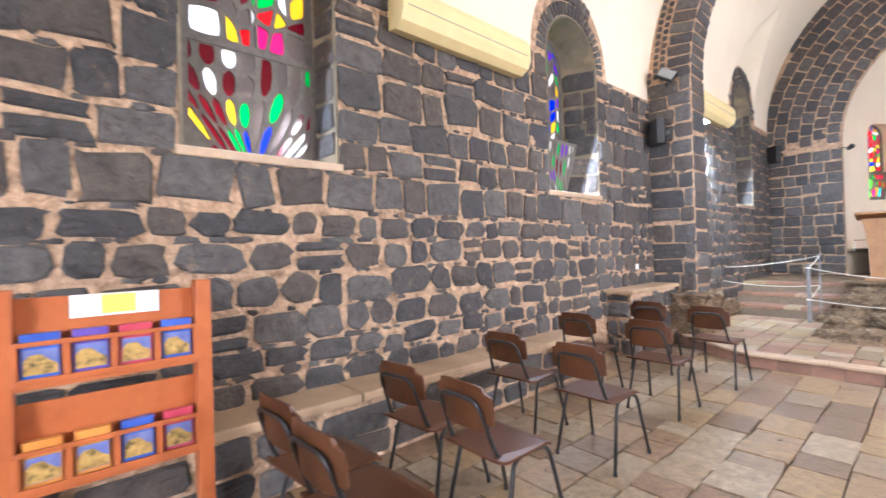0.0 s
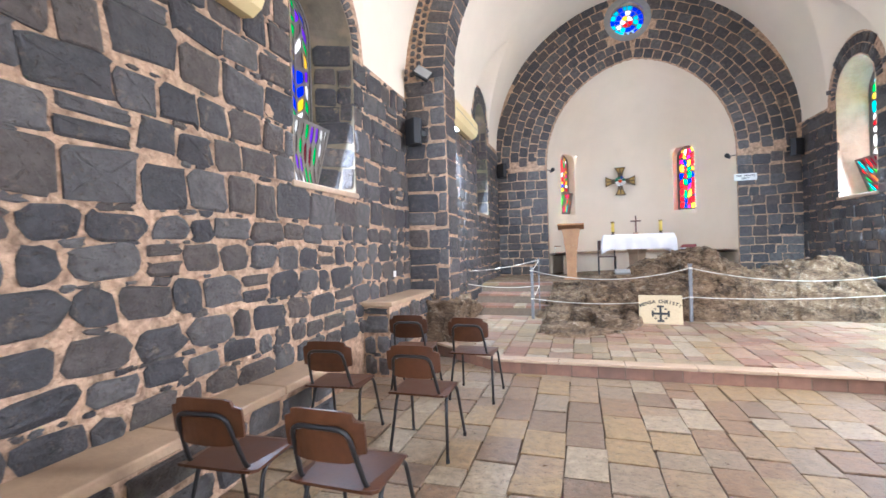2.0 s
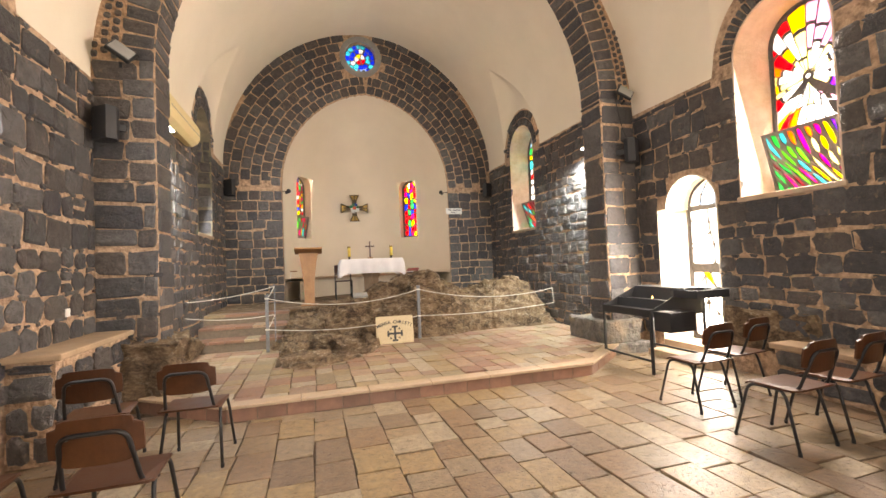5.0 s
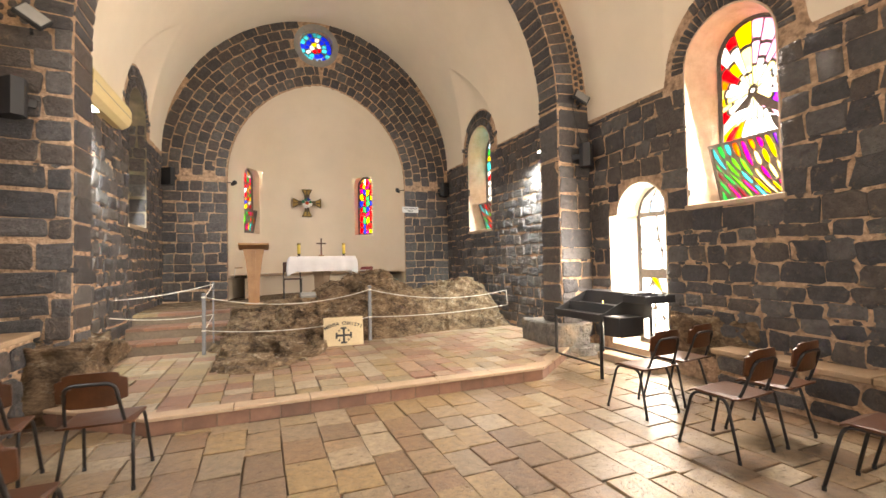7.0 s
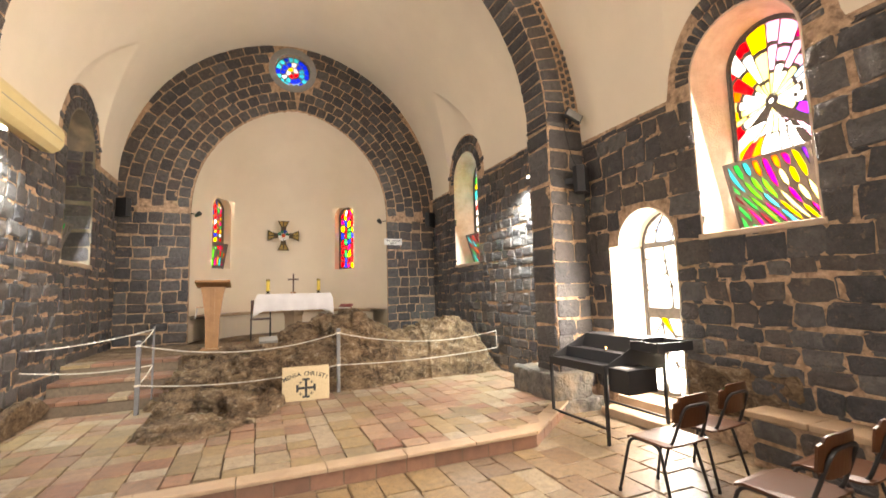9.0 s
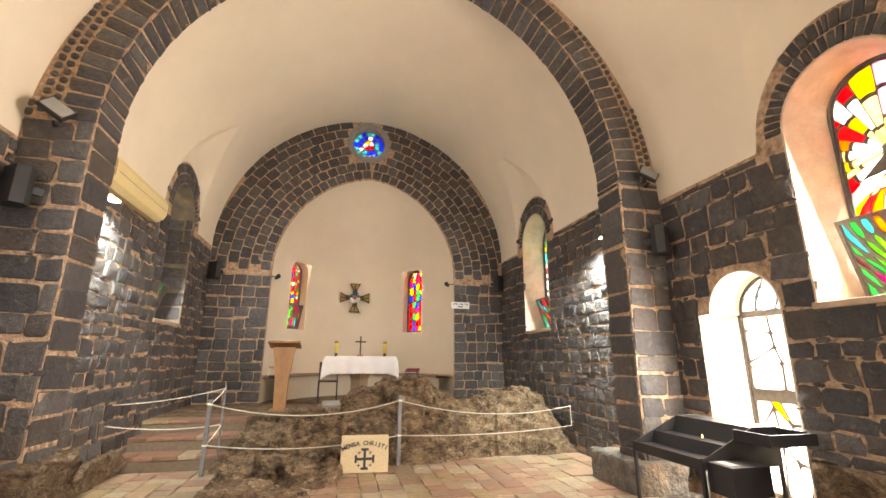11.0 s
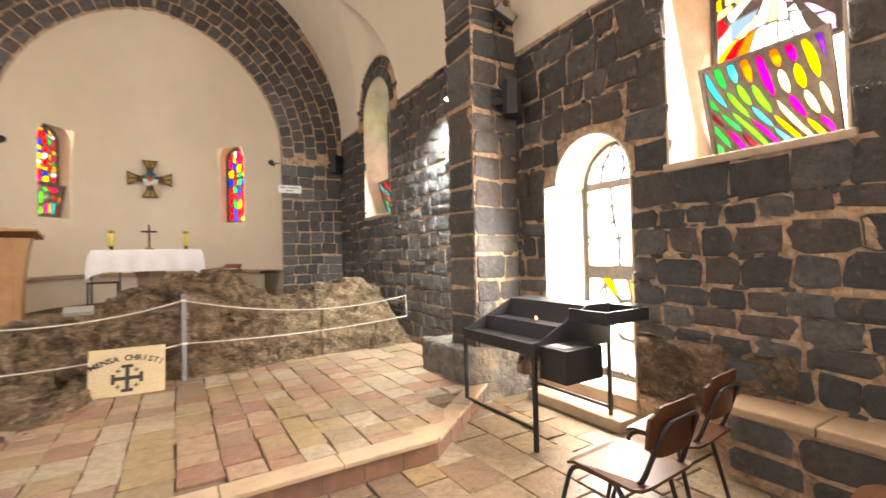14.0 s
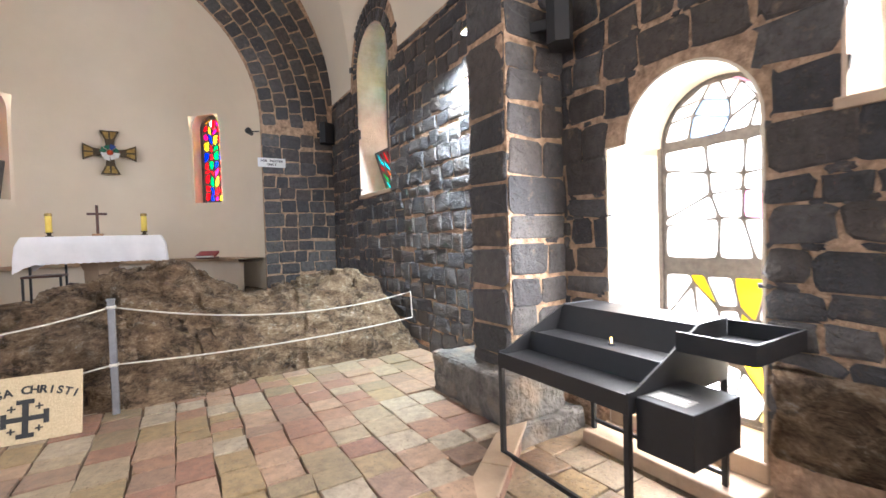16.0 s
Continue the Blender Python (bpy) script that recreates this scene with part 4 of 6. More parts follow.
def strand_cells(half, h, r, n, path, fill=0.8, cuts=(2, 4)):
    """Long leaf-shaped pieces along a family of curves; path(u, v) gives x for the strand u in 0..1 at the height share v."""
    cells = []
    for i in range(n):
        u0, u1 = (i + 0.5 - fill / 2) / n, (i + 0.5 + fill / 2) / n
        k = r.randint(*cuts)
        off = r.uniform(0, 0.5) / k
        for j in range(-1, k + 1):
            a, b = (j + off + 0.04) / k, (j + 1 + off - 0.04) / k
            a, b = max(0.0, a), min(1.0, b)
            if b - a < 0.08:
                continue
            pts = []
            for s, q in ((0.0, 0.30), (0.22, 0.92), (0.5, 1.0), (0.8, 0.85), (1.0, 0.25)):
                v = a + (b - a) * s
                um = (u0 + u1) / 2
                pts.append((path(um, v), (path(u1, v) - path(u0, v)) / 2 * q, v * h))
            cells.append([(x + w, z) for x, w, z in pts] + [(x - w, z) for x, w, z in pts[::-1]])
    return fitted(cells, [(-half + 0.05, 0.035), (half - 0.05, 0.035), (half - 0.05, h - 0.035), (-half + 0.05, h - 0.035)], 0.97, 0.0004, 0.2)


def glazing(parent, cells, outline, m, colors, r, came="came", color_of=None):
    part("came", outline_solid(outline, m @ Matrix.Translation((0, 0, -0.012)), 0.024, cells), came, parent)
    for c in cells:
        nm = color_of(c) if color_of else r.choice(GL[colors])
        bm = outline_solid([(x, z) for x, z in c], m @ Matrix.Translation((0, 0, -0.004)), 0.008)
        part("pane", bm, "glass_" + nm, parent)


def arched_window(label, m, c, half, sill, spring, cols, rows, colors, seed, panel=0.0, lean=14, pcolors="panel", color_of=None, fan=0.0, k=0.84, upper=None, lower=None, lower_color=None):
    """A stained window in plane m (local x along the wall, y up, z towards the room). panel: height of the tilted lower casement."""
    r = random.Random(seed)
    e = base("window", label, "window")
    z0 = sill + panel + (0.03 if panel else 0.02)
    w = lambda z: max(0.02, half_at(z, half - 0.045, sill, spring) if z > spring else half - 0.045)
    top = spring + half - 0.06
    part("window_frame", outline_solid(arch_loop(c, half, z0 - 0.03, spring), m @ Matrix.Translation((0, 0, -0.025)), 0.05, [arch_loop(c, half - 0.03, z0, spring)]), "came", e)
    out = arch_loop(c, half - 0.032, z0 + 0.002, spring)
    cells = [[(c + x, z) for x, z in p] for p in (upper(half, z0, top, spring, r) if upper else lattice(w, z0 + 0.02, top, cols, rows, r, k=k, fan=fan))]
    glazing(e, cells, out, m, colors, r, color_of=color_of)
    if panel:
        mp = m @ Matrix.Translation((0, sill + 0.02, 0.03)) @ Matrix.Rotation(radians(lean), 4, "X")
        h = panel
        ca = part("casement", outline_solid([(c - half + 0.01, 0), (c + half - 0.01, 0), (c + half - 0.01, h), (c - half + 0.01, h)], mp @ Matrix.Translation((0, 0, -0.02)), 0.04,
                                            [[(c - half + 0.04, 0.03), (c + half - 0.04, 0.03), (c + half - 0.04, h - 0.03), (c - half + 0.04, h - 0.03)]]), "came", e, "tilted-in lower casement")
        cells = [[(c + x, z) for x, z in p] for p in (lower(half, h, r) if lower else lattice(lambda z: half - 0.05, 0.04, h - 0.04, cols + 2, 3, r, 0.3, 0.82, 0.0, -0.35))]
        glazing(ca, cells, [(c - half + 0.038, 0.028), (c + half - 0.038, 0.028), (c + half - 0.038, h - 0.028), (c - half + 0.038, h - 0.028)], mp, pcolors, r, color_of=(lambda p: lower_color(sum(q[0] for q in p) / len(p) - c, sum(q[1] for q in p) / len(p) / h, r)) if lower_color else None)
    return e


def wall_sill(x, w, left):
    """Sloping plastered sill board of a wall window."""
    s = 1 if left else -1
    bm = boxes(((min(x - s * TH, x + s * 0.03), w[2] - w[3] - 0.04, w[4] - 0.055), (max(x - s * TH, x + s * 0.03), w[2] + w[3] + 0.04, w[4] + 0.006)), bevel=0.01)
    tagged(part("trim_window_sill", bm, "coping"), "pale stone window sill board", "sill", kind="structure")




def flame_color(x, z, fz, r):
    d, a = math.hypot(x, z - fz), math.degrees(math.atan2(z - fz, x))
    if d < 0.33:
        return r.choice(("clear", "clear", "pale_gold", "clear"))
    if -40 < a < 40:
        return r.choice(("violet", "pale_blue", "pale_rose", "clear", "pale_blue", "cyan", "clear"))
    if 40 <= a < 75:
        return r.choice(("clear", "magenta", "pale_rose", "clear", "clear", "pale_rose"))
    if 75 <= a < 120:
        return r.choice(("clear", "pale_rose", "pale_gold", "clear", "red", "yellow"))
    if a >= 120 or a < -150:
        return r.choice(("yellow", "red", "orange", "clear", "clear", "blue", "pale_gold"))
    if abs(x) < 0.13:
        return r.choice(("clear", "pale_gold", "clear", "pale_rose"))
    return r.choice(("red", "orange", "green", "red", "yellow")) if x < 0 else r.choice(("violet", "pale_rose", "clear", "pale_blue"))


def burst_panel_color(x, v, r):
    if x < -0.22:
        return r.choice(("green", "cyan", "green", "red", "maroon"))
    if x < 0.1:
        return r.choice(("lime", "magenta", "cyan", "orange", "red", "maroon", "green"))
    return r.choice(("yellow", "yellow", "pale_gold", "magenta", "violet", "orange"))


def tree_panel_color(x, v, r):
    if abs(x) < 0.14 and v < 0.5:
        return r.choice(("green", "green", "smoke", "blue"))
    if x < -0.1:
        return r.choice(("maroon", "maroon", "clear", "maroon", "yellow", "maroon", "magenta"))
    return r.choice(("maroon", "smoke", "maroon", "orange", "smoke", "green", "maroon"))


def tree_color(x, v, r):
    return r.choice(("red", "green", "yellow", "magenta", "cyan", "clear", "maroon", "blue"))


def mono_color(x, v, r):
    return r.choice(("clear", "smoke", "smoke", "clear", "violet", "smoke", "green", "maroon"))


slant = lambda half: lambda u, v: -1.7 * half + 3.4 * half * u - 0.75 * half * (v - 0.5) + 0.05 * math.sin(4 * v + 5 * u)
spread = lambda half: lambda u, v: (u - 0.5) * half * (1.0 + 2.4 * v ** 0.8) + 0.03 * math.sin(5 * v + 7 * u)
specs = [("tree", "tree", "stained glass window in red, yellow and green swirls", 7, 7, 0.78, 2), ("cool", "mono", "stained glass window in green, yellow and violet", 6, 9, 0.72, 16),
         ("flame", "panel", "stained glass window with a white and yellow flame", 10, 8, 0.74, 16), ("cool", "mono", "stained glass window in shade above the bay wall", 6, 8, 0.7, 20), ("east", "panel", "stained glass window in red, cyan and yellow", 5, 10, 0.7, 18)]
# depth of the glass in the wall, half width of the glass
GLASS = [(0.30, 0.47), (0.45, 0.40), (0.45, 0.41), (0.50, 0.55), (0.50, 0.56)]
for i, (w, s, (deep, g)) in enumerate(zip(WINDOWS, specs, GLASS)):
    left = w[0][0] == "L"
    x = w[1] + (-deep if left else deep)
    spr = w[5] + 0.8 * (w[3] - g)
    m = LEFT(x) if left else RIGHT(x)
    c = w[2] if left else -w[2]
    co, up, fr = None, None, random.Random(4)
    if s[0] == "flame":
        up = flame_cells
        fz = w[4] + s[5] + 0.03 + 0.40 * (spr + g - 0.06 - w[4] - s[5] - 0.03)
        co = lambda poly, c=c, fz=fz: flame_color(sum(p[0] for p in poly) / len(poly) - c, sum(p[1] for p in poly) / len(poly), fz, fr)
    low = (lambda half, h, r: strand_cells(half, h, r, 12, spread(half), 0.72)) if i == 0 else (lambda half, h, r: strand_cells(half, h, r, 18, slant(half), 0.64))
    arched_window(s[2], m, c, g, w[4], spr, s[3], s[4], s[0], 20 + i, s[5], s[6], s[1], co, 0.8 if i == 0 else 0.2, upper=up, lower=low, lower_color=(tree_panel_color, mono_color, burst_panel_color, mono_color, burst_panel_color)[i])
    wall_sill(w[1], w, left)
    # plaster lining of the splayed reveal, closed behind the glass
    wm = (LEFT if left else RIGHT)(w[1])
    lining = bmesh.new()
    loops = []
    for hw, sill_z, sp_z, d in ((w[3] + 0.012, w[4] - 0.01, w[5], -TH), (w[3] + 0.012, w[4] - 0.01, w[5], 0.010), (w[3] - 0.008, w[4], w[5], 0.010), (g - 0.002, w[4] + 0.004, spr, -deep + 0.03), (g - 0.002, w[4] + 0.004, spr, -TH)):
        loops.append([lining.verts.new(wm @ Vector((px, pz, d))) for px, pz in arch_loop(c, hw, sill_z, sp_z)])
    for la, lb in zip(loops, loops[1:] + loops[:1]):
        for q in range(len(la)):
            lining.faces.new((la[q], la[(q + 1) % len(la)], lb[(q + 1) % len(la)], lb[q]))
    bmesh.ops.recalc_face_normals(lining, faces=lining.faces[:])
    tr = tagged(part("trim_window_reveal", lining, "grey_plaster_shaded" if left else "reveal"), "weathered grey plaster reveal round a window, darkened for shade" if left else "rough pinkish plaster reveal round a window", "reveal", kind="structure")
    if left:
        # bare stones of the far jamb
        run = Vector((deep - 0.03, w[3] - 0.008 - g, 0))
        jm = frame_matrix((w[1] - run.x, w[2] + g, 0), run, (0, 0, 1))
        jamb = courses(0.02, run.length, w[4] + 0.06, lambda u: w[5] + 0.1, lambda v: [], 0.2, 0.27, 0.22, 0.5, jm, 0.3, 0.026, 0.03, 0.02, 0.0, w[5])
        for v, f in jamb:
            data_part("stone", v, f, "basalt", tr)

# door with glazed leaf
c, h, sill, sp = DOOR
m = RIGHT(XR1 + 0.42)


def door_cells(half, z0, top, spring, r):
    """Large irregular pieces in three fields parted by two bars."""
    w = lambda z: max(0.03, half_at(z, half - 0.045, z0, spring) if z > spring else half - 0.045)
    out = lattice(w, 2.16, top, 4, 3, r, 0.1, 0.95, least=0.97, blunt=0.2)
    out += lattice(w, 1.31, 2.10, 3, 4, r, 0.3, 0.95, least=0.96, blunt=0.2)
    return out + lattice(w, z0 + 0.02, 1.20, 5, 3, r, 0.3, 0.93, 0.7, least=0.95, blunt=0.2)


def door_color(p):
    z, q = sum(v[1] for v in p) / len(p), door_r.random()
    if z > 2.1:
        return "clear" if q < 0.7 else door_r.choice(("pale_blue", "pale_blue", "orange", "pale_rose"))
    if z > 1.25:
        return "clear" if q < 0.85 else door_r.choice(("pale_blue", "pale_rose"))
    return "clear" if q < 0.85 else door_r.choice(("pale_gold", "yellow"))


door_r = random.Random(8)
dw = arched_window("arched glazed door with clear and coloured glass pieces", m, -c, h + 0.02, 0.22, sp, 5, 10, "door", 51, k=0.93, upper=door_cells, color_of=door_color)
tagged(dw, category="door")
tagged(part("trim_door_reveal", outline_solid([(-DOOR_NOTCH - 0.01, sill)] + [(-c + h + 0.01, sill)] + arch_loop(-c, h + 0.01, sill, sp)[2:] + [(-DOOR_NOTCH - 0.01, sp + 0.005)], RIGHT(XR1 - 0.01), -TH,
                                              [[(-DOOR_NOTCH + 0.006, sill + 0.01), (-c + h - 0.008, sill + 0.01)] + arch_loop(-c, h - 0.008, sill, sp)[2:] + [(-DOOR_NOTCH + 0.006, sp - 0.01)]]), "plaster"),
       "white plastered reveal of the side door", "reveal", kind="structure")
e = base("door_step", "worn pale stone steps up to the side door", "step")
part("lower_tread", boxes(((XR1 - 0.28, c - 0.46, 0.0), (XR1 + 0.1, c + 0.62, 0.10)), bevel=0.012), "coping", e)
part("upper_tread", boxes(((XR1 - 0.02, c - 0.44, 0.10), (XR1 + 0.6, c + 0.58, 0.22)), bevel=0.012), "coping", e)

# rose window
r = random.Random(5)
mr = frame_matrix((0, YE + 0.14, 0), (1, 0, 0), (0, 0, 1))
e = base("rose_window", "round blue stained glass window with a pale figure shape", "window")
cells = []
for a, b, n in ((0.03, 0.15, 5), (0.15, 0.27, 11), (0.27, 0.385, 17)):
    for i in range(n):
        t0, t1 = 2 * math.pi * (i + r.uniform(-0.15, 0.15)) / n, 2 * math.pi * (i + 1 + r.uniform(-0.15, 0.15)) / n
        cells.append(soften([(ROSE[0] + q * math.cos(t), ROSE[1] + q * math.sin(t)) for q, t in ((a, t0), (b, t0), (b, (t0 + t1) / 2), (b, t1), (a, t1))], 0.84, 0.2))


def rose_color(p):
    x, z = sum(q[0] for q in p) / len(p) - ROSE[0], sum(q[1] for q in p) / len(p) - ROSE[1]
    d = math.hypot(x, z)
    return r.choice(("clear", "red", "clear", "yellow") if d < 0.17 else ("cyan", "blue", "blue", "clear") if d < 0.27 else ("blue", "blue", "cyan", "blue"))


glazing(e, cells, [(ROSE[0] + 0.395 * math.cos(2 * math.pi * i / 32), ROSE[1] + 0.395 * math.sin(2 * math.pi * i / 32)) for i in range(32)], mr, "rose", r, color_of=rose_color)

# apse windows, each in a plastered plate set into the round wall
for (ang, seed, pan) in ((49, 71, 0.0), (141, 72, 0.62)):
    a = radians(ang)
    p = Vector((AX + 2.085 * math.cos(a), YE + 0.05 + 2.235 * math.sin(a), 0))
    nrm = Vector((-math.cos(a), -math.sin(a), 0))
    u = Vector((0, 0, 1)).cross(nrm)
    m = frame_matrix(p, u, (0, 0, 1))
    hole = arch_loop(0, 0.29, 2.32, 3.78)
    tagged(part("trim_apse_window_reveal", outline_solid([(-0.40, 2.1), (0.40, 2.1), (0.40, 4.25), (-0.40, 4.25)], m, -0.45, [hole]), "plaster"), "plastered splayed reveal of an apse window", "reveal", kind="structure")
    arched_window("narrow arched stained glass window in bright colours", m @ Matrix.Translation((0, 0, -0.24)), 0, 0.29, 2.32, 3.78, 5, 10, "apse", seed, pan, 12, "panel")

# ---------- rock and what stands round it ----------


ss = lambda t: max(0.0, min(1.0, t)) ** 2 * (3 - 2 * max(0.0, min(1.0, t)))
RIDGE = [(-1.0, 0.22), (-0.75, 0.40), (-0.40, 0.66), (0.20, 0.80), (0.75, 0.94), (1.30, 1.14), (1.70, 1.34), (2.20, 1.34), (2.60, 1.08), (2.85, 0.92), (3.40, 1.00), (4.05, 1.16), (4.35, 1.00), (4.72, 0.40)]


def ridge(x):
    for (a, za), (b, zb) in zip(RIDGE, RIDGE[1:]):
        if x <= b:
            return za + (zb - za) * ss((x - a) / (b - a))
    return RIDGE[-1][1]


def shelf_front(x):
    """Front edge of the low flat shelf of rock."""
    return 7.30 + 1.35 * max(0.0, (x + 0.1) / 1.1) ** 2.4 + 0.30 * max(0.0, -0.25 - x) + 0.05 * math.sin(7 * x)


def bedrock():
    """The outcrop: a height field with a shelf and a ridge, then broken up along its normals in slanting beds."""
    nx, ny = 330, 300
    grid = np.zeros((ny + 1, nx + 1, 3))
    loose = np.zeros((ny + 1, nx + 1))
    for j in range(ny + 1):
        for i in range(nx + 1):
            x, y = -1.0 + (XR2 + 1.04) * i / nx, 7.15 + 5.3 * j / ny
            n1 = noise.fractal(Vector((x * 1.4, y * 1.4, 0)), 1.0, 2.0, 5)
            foot = 8.94 + 0.13 * ss((x - 2.3) / 0.8) + 0.04 * math.sin(2.3 * x) + 0.10 * n1 - 0.12 * ss((0.6 - x) / 0.6)
            shelf = 0.0
            if x < 1.1:
                shelf = (0.13 + 0.09 * ss((y - 7.9) / 0.9)) * ss((y - shelf_front(x)) / 0.14) * ss((1.02 - x + 0.08 * n1) / 0.10) * ss((x + 0.70) / 0.12)
            t = y - foot
            steep = ss((x - 1.2) / 0.5)
            rise = (0.34 + 0.16 * steep) * ss(t / 0.34) + (0.66 - 0.16 * steep) * ss(t / (1.05 - 0.2 * steep))
            h = shelf + (ridge(x + 0.08 * n1) - PLAT + 0.06 - shelf) * rise * ss((x + 0.92) / 0.22)
            h *= 1 - 0.55 * ss((y - 10.25) / 0.8)
            amp = ss(h / 0.22)
            vd, vp = noise.voronoi(Vector((x * 1.5 + 0.5 * n1, y * 2.3 + 0.3 * n1, 0.5)))
            h += amp * (0.06 * n1 + 0.07 * noise.noise(vp[0] * 3.7) - 0.10 * (1 - ss((vd[1] - vd[0]) / 0.14)))
            grid[j, i] = x, y, PLAT - 0.06 + h
            loose[j, i] = amp
    normal = np.cross(np.gradient(grid, axis=1), np.gradient(grid, axis=0))
    normal /= np.linalg.norm(normal, axis=2, keepdims=True)
    verts = []
    for j in range(ny + 1):
        for i in range(nx + 1):
            p = Vector(grid[j, i])
            bed = p.z * 0.86 + p.x * 0.34 + p.y * 0.30
            along = p.x * 0.9 - p.z * 0.3
            beds = noise.ridged_multi_fractal(Vector((along * 1.6, p.y * 1.6, bed * 6.0)), 0.9, 2.1, 5, 0.9, 1.8) - 1.1
            grit = noise.ridged_multi_fractal(p * 9.0, 0.8, 2.1, 4, 0.9, 1.6) - 1.0
            p += Vector(normal[j, i]) * float(loose[j, i]) * (0.075 * beds + 0.024 * grit)
            verts.append((min(p.x, XR2 + 0.04), p.y, p.z))
    k = nx + 1
    o = data_part("bedrock", verts, [(j * k + i, j * k + i + 1, (j + 1) * k + i + 1, (j + 1) * k + i) for j in range(ny) for i in range(nx)], "rock", smooth=True)
    tagged(o, "brown weathered bedrock outcrop rising before the altar", "rock")


bedrock()


def rope_between(a, b, sag, r=0.008):
    a, b = Vector(a), Vector(b)
    return [a.lerp(b, i / 14) - Vector((0, 0, sag * 4 * (i / 14) * (1 - i / 14))) for i in range(15)]


e = base("rope_barrier", "grey steel posts with two white ropes before the rock", "barrier")
P1, P2 = (-0.83, 8.88), (1.69, 8.88)
for x, y, z in ((*P1, 1.06), (*P2, 1.08)):
    p = part("post", boxes(((x - 0.025, y - 0.025, PLAT - 0.05), (x + 0.025, y + 0.025, z)), bevel=0.006), "steel_post", e)
    part("post_cap", boxes(((x - 0.03, y - 0.03, z - 0.004), (x + 0.03, y + 0.03, z + 0.02)), bevel=0.006), "steel_post", p)
for x, y, z in ((-0.74, 9.25, 1.24),):
    part("post", boxes(((x - 0.012, y - 0.012, PLAT - 0.05), (x + 0.012, y + 0.012, z)), bevel=0.003), "steel_post", e)
for a, b, sag in (((*P1, 1.02), (*P2, 1.03), 0.17), ((*P1, 0.52), (*P2, 0.56), 0.10), ((*P2, 1.03), (4.41, 8.90, 0.905), 0.15), ((*P2, 0.56), (4.41, 8.88, 0.617), 0.05),
                  ((-0.74, 9.25, 1.20), (XL2 + 0.02, 9.0, 1.02), 0.04), ((-0.74, 9.25, 0.72), (XL2 + 0.02, 8.9, 0.78), 0.05), ((*P1, 1.02), (-0.74, 9.25, 1.20), 0.02), ((*P1, 0.52), (-0.74, 9.25, 0.72), 0.02), ((4.41, 8.90, 0.905), (4.41, 8.88, 0.617), 0.0)):
    part("rope", tube(rope_between(a, b, sag), 0.0068), "rope", e, smooth=True)
for x, y, z in ((*P1, 1.02), (*P2, 1.03), (*P1, 0.52), (*P2, 0.56)):
    part("knot", boxes(((x - 0.034, y - 0.034, z - 0.014), (x + 0.034, y + 0.034, z + 0.014)), bevel=0.012), "rope", e)


def letters(text, parent, m, size, material, arc=0.0, spread=1.0, depth=0.002):
    """Raised letters, one object each, on a line or an arc."""
    step = size * 0.72 * spread
    for i, ch in enumerate(text):
        if ch == " ":
            continue
        cu = bpy.data.curves.new("letter", "FONT")
        cu.body, cu.size, cu.align_x, cu.extrude, cu.offset = ch, size, "CENTER", depth, size * 0.03
        cu.materials.append(MATS[material])
        o = new("letter", cu)
        o.parent = parent
        s = (i - (len(text) - 1) / 2) * step
        if arc:
            a = s / arc
            o.matrix_local = m @ Matrix.Translation((arc * math.sin(a), arc * (math.cos(a) - 1), 0)) @ Matrix.Rotation(-a, 4, "Z")
        else:
            o.matrix_local = m @ Matrix.Translation((s, 0, 0))


# sign leaning against the rock
e = base("stone_sign", "tan stone sign with black lettering, leaning on the rock", "sign", at=(1.20, 8.60, PLAT), rz=-4)
tilt = Matrix.Rotation(radians(78), 4, "X")
part("slab", boxes(((-0.315, 0, -0.035), (0.315, 0.46, 0.0)), bevel=0.006, m=tilt), "sandstone_sign", e)
letters("MENSA CHRISTI", e, tilt @ Matrix.Translation((0, 0.335, 0.002)), 0.075, "black_paint", 0.62, 0.86)


def cross_potent(s, t, c):
    sp = [((c[0] - s, c[1] - t, 0.001), (c[0] + s, c[1] + t, 0.006)), ((c[0] - t, c[1] - s, 0.001), (c[0] + t, c[1] - t, 0.006)), ((c[0] - t, c[1] + t, 0.001), (c[0] + t, c[1] + s, 0.006))]
    if s > 0.05:
        for d in (-1, 1):
            sp.append(((c[0] + d * s - t * 0.9, c[1] - s * 0.42, 0.001), (c[0] + d * s + t * 0.9, c[1] + s * 0.42, 0.0065)))
            sp.append(((c[0] - s * 0.42, c[1] + d * s - t * 0.9, 0.001), (c[0] + s * 0.42, c[1] + d * s + t * 0.9, 0.0065)))
    return sp


for sp_ in cross_potent(0.115, 0.017, (0, 0.165)):
    part("cross_bar", boxes(sp_, m=tilt), "black_paint", e)
for dx in (-0.075, 0.075):
    for dz in (-0.075, 0.075):
        part("small_cross", boxes(*cross_potent(0.022, 0.005, (dx, 0.165 + dz)), m=tilt), "black_paint", e)

# ---------- chairs ----------


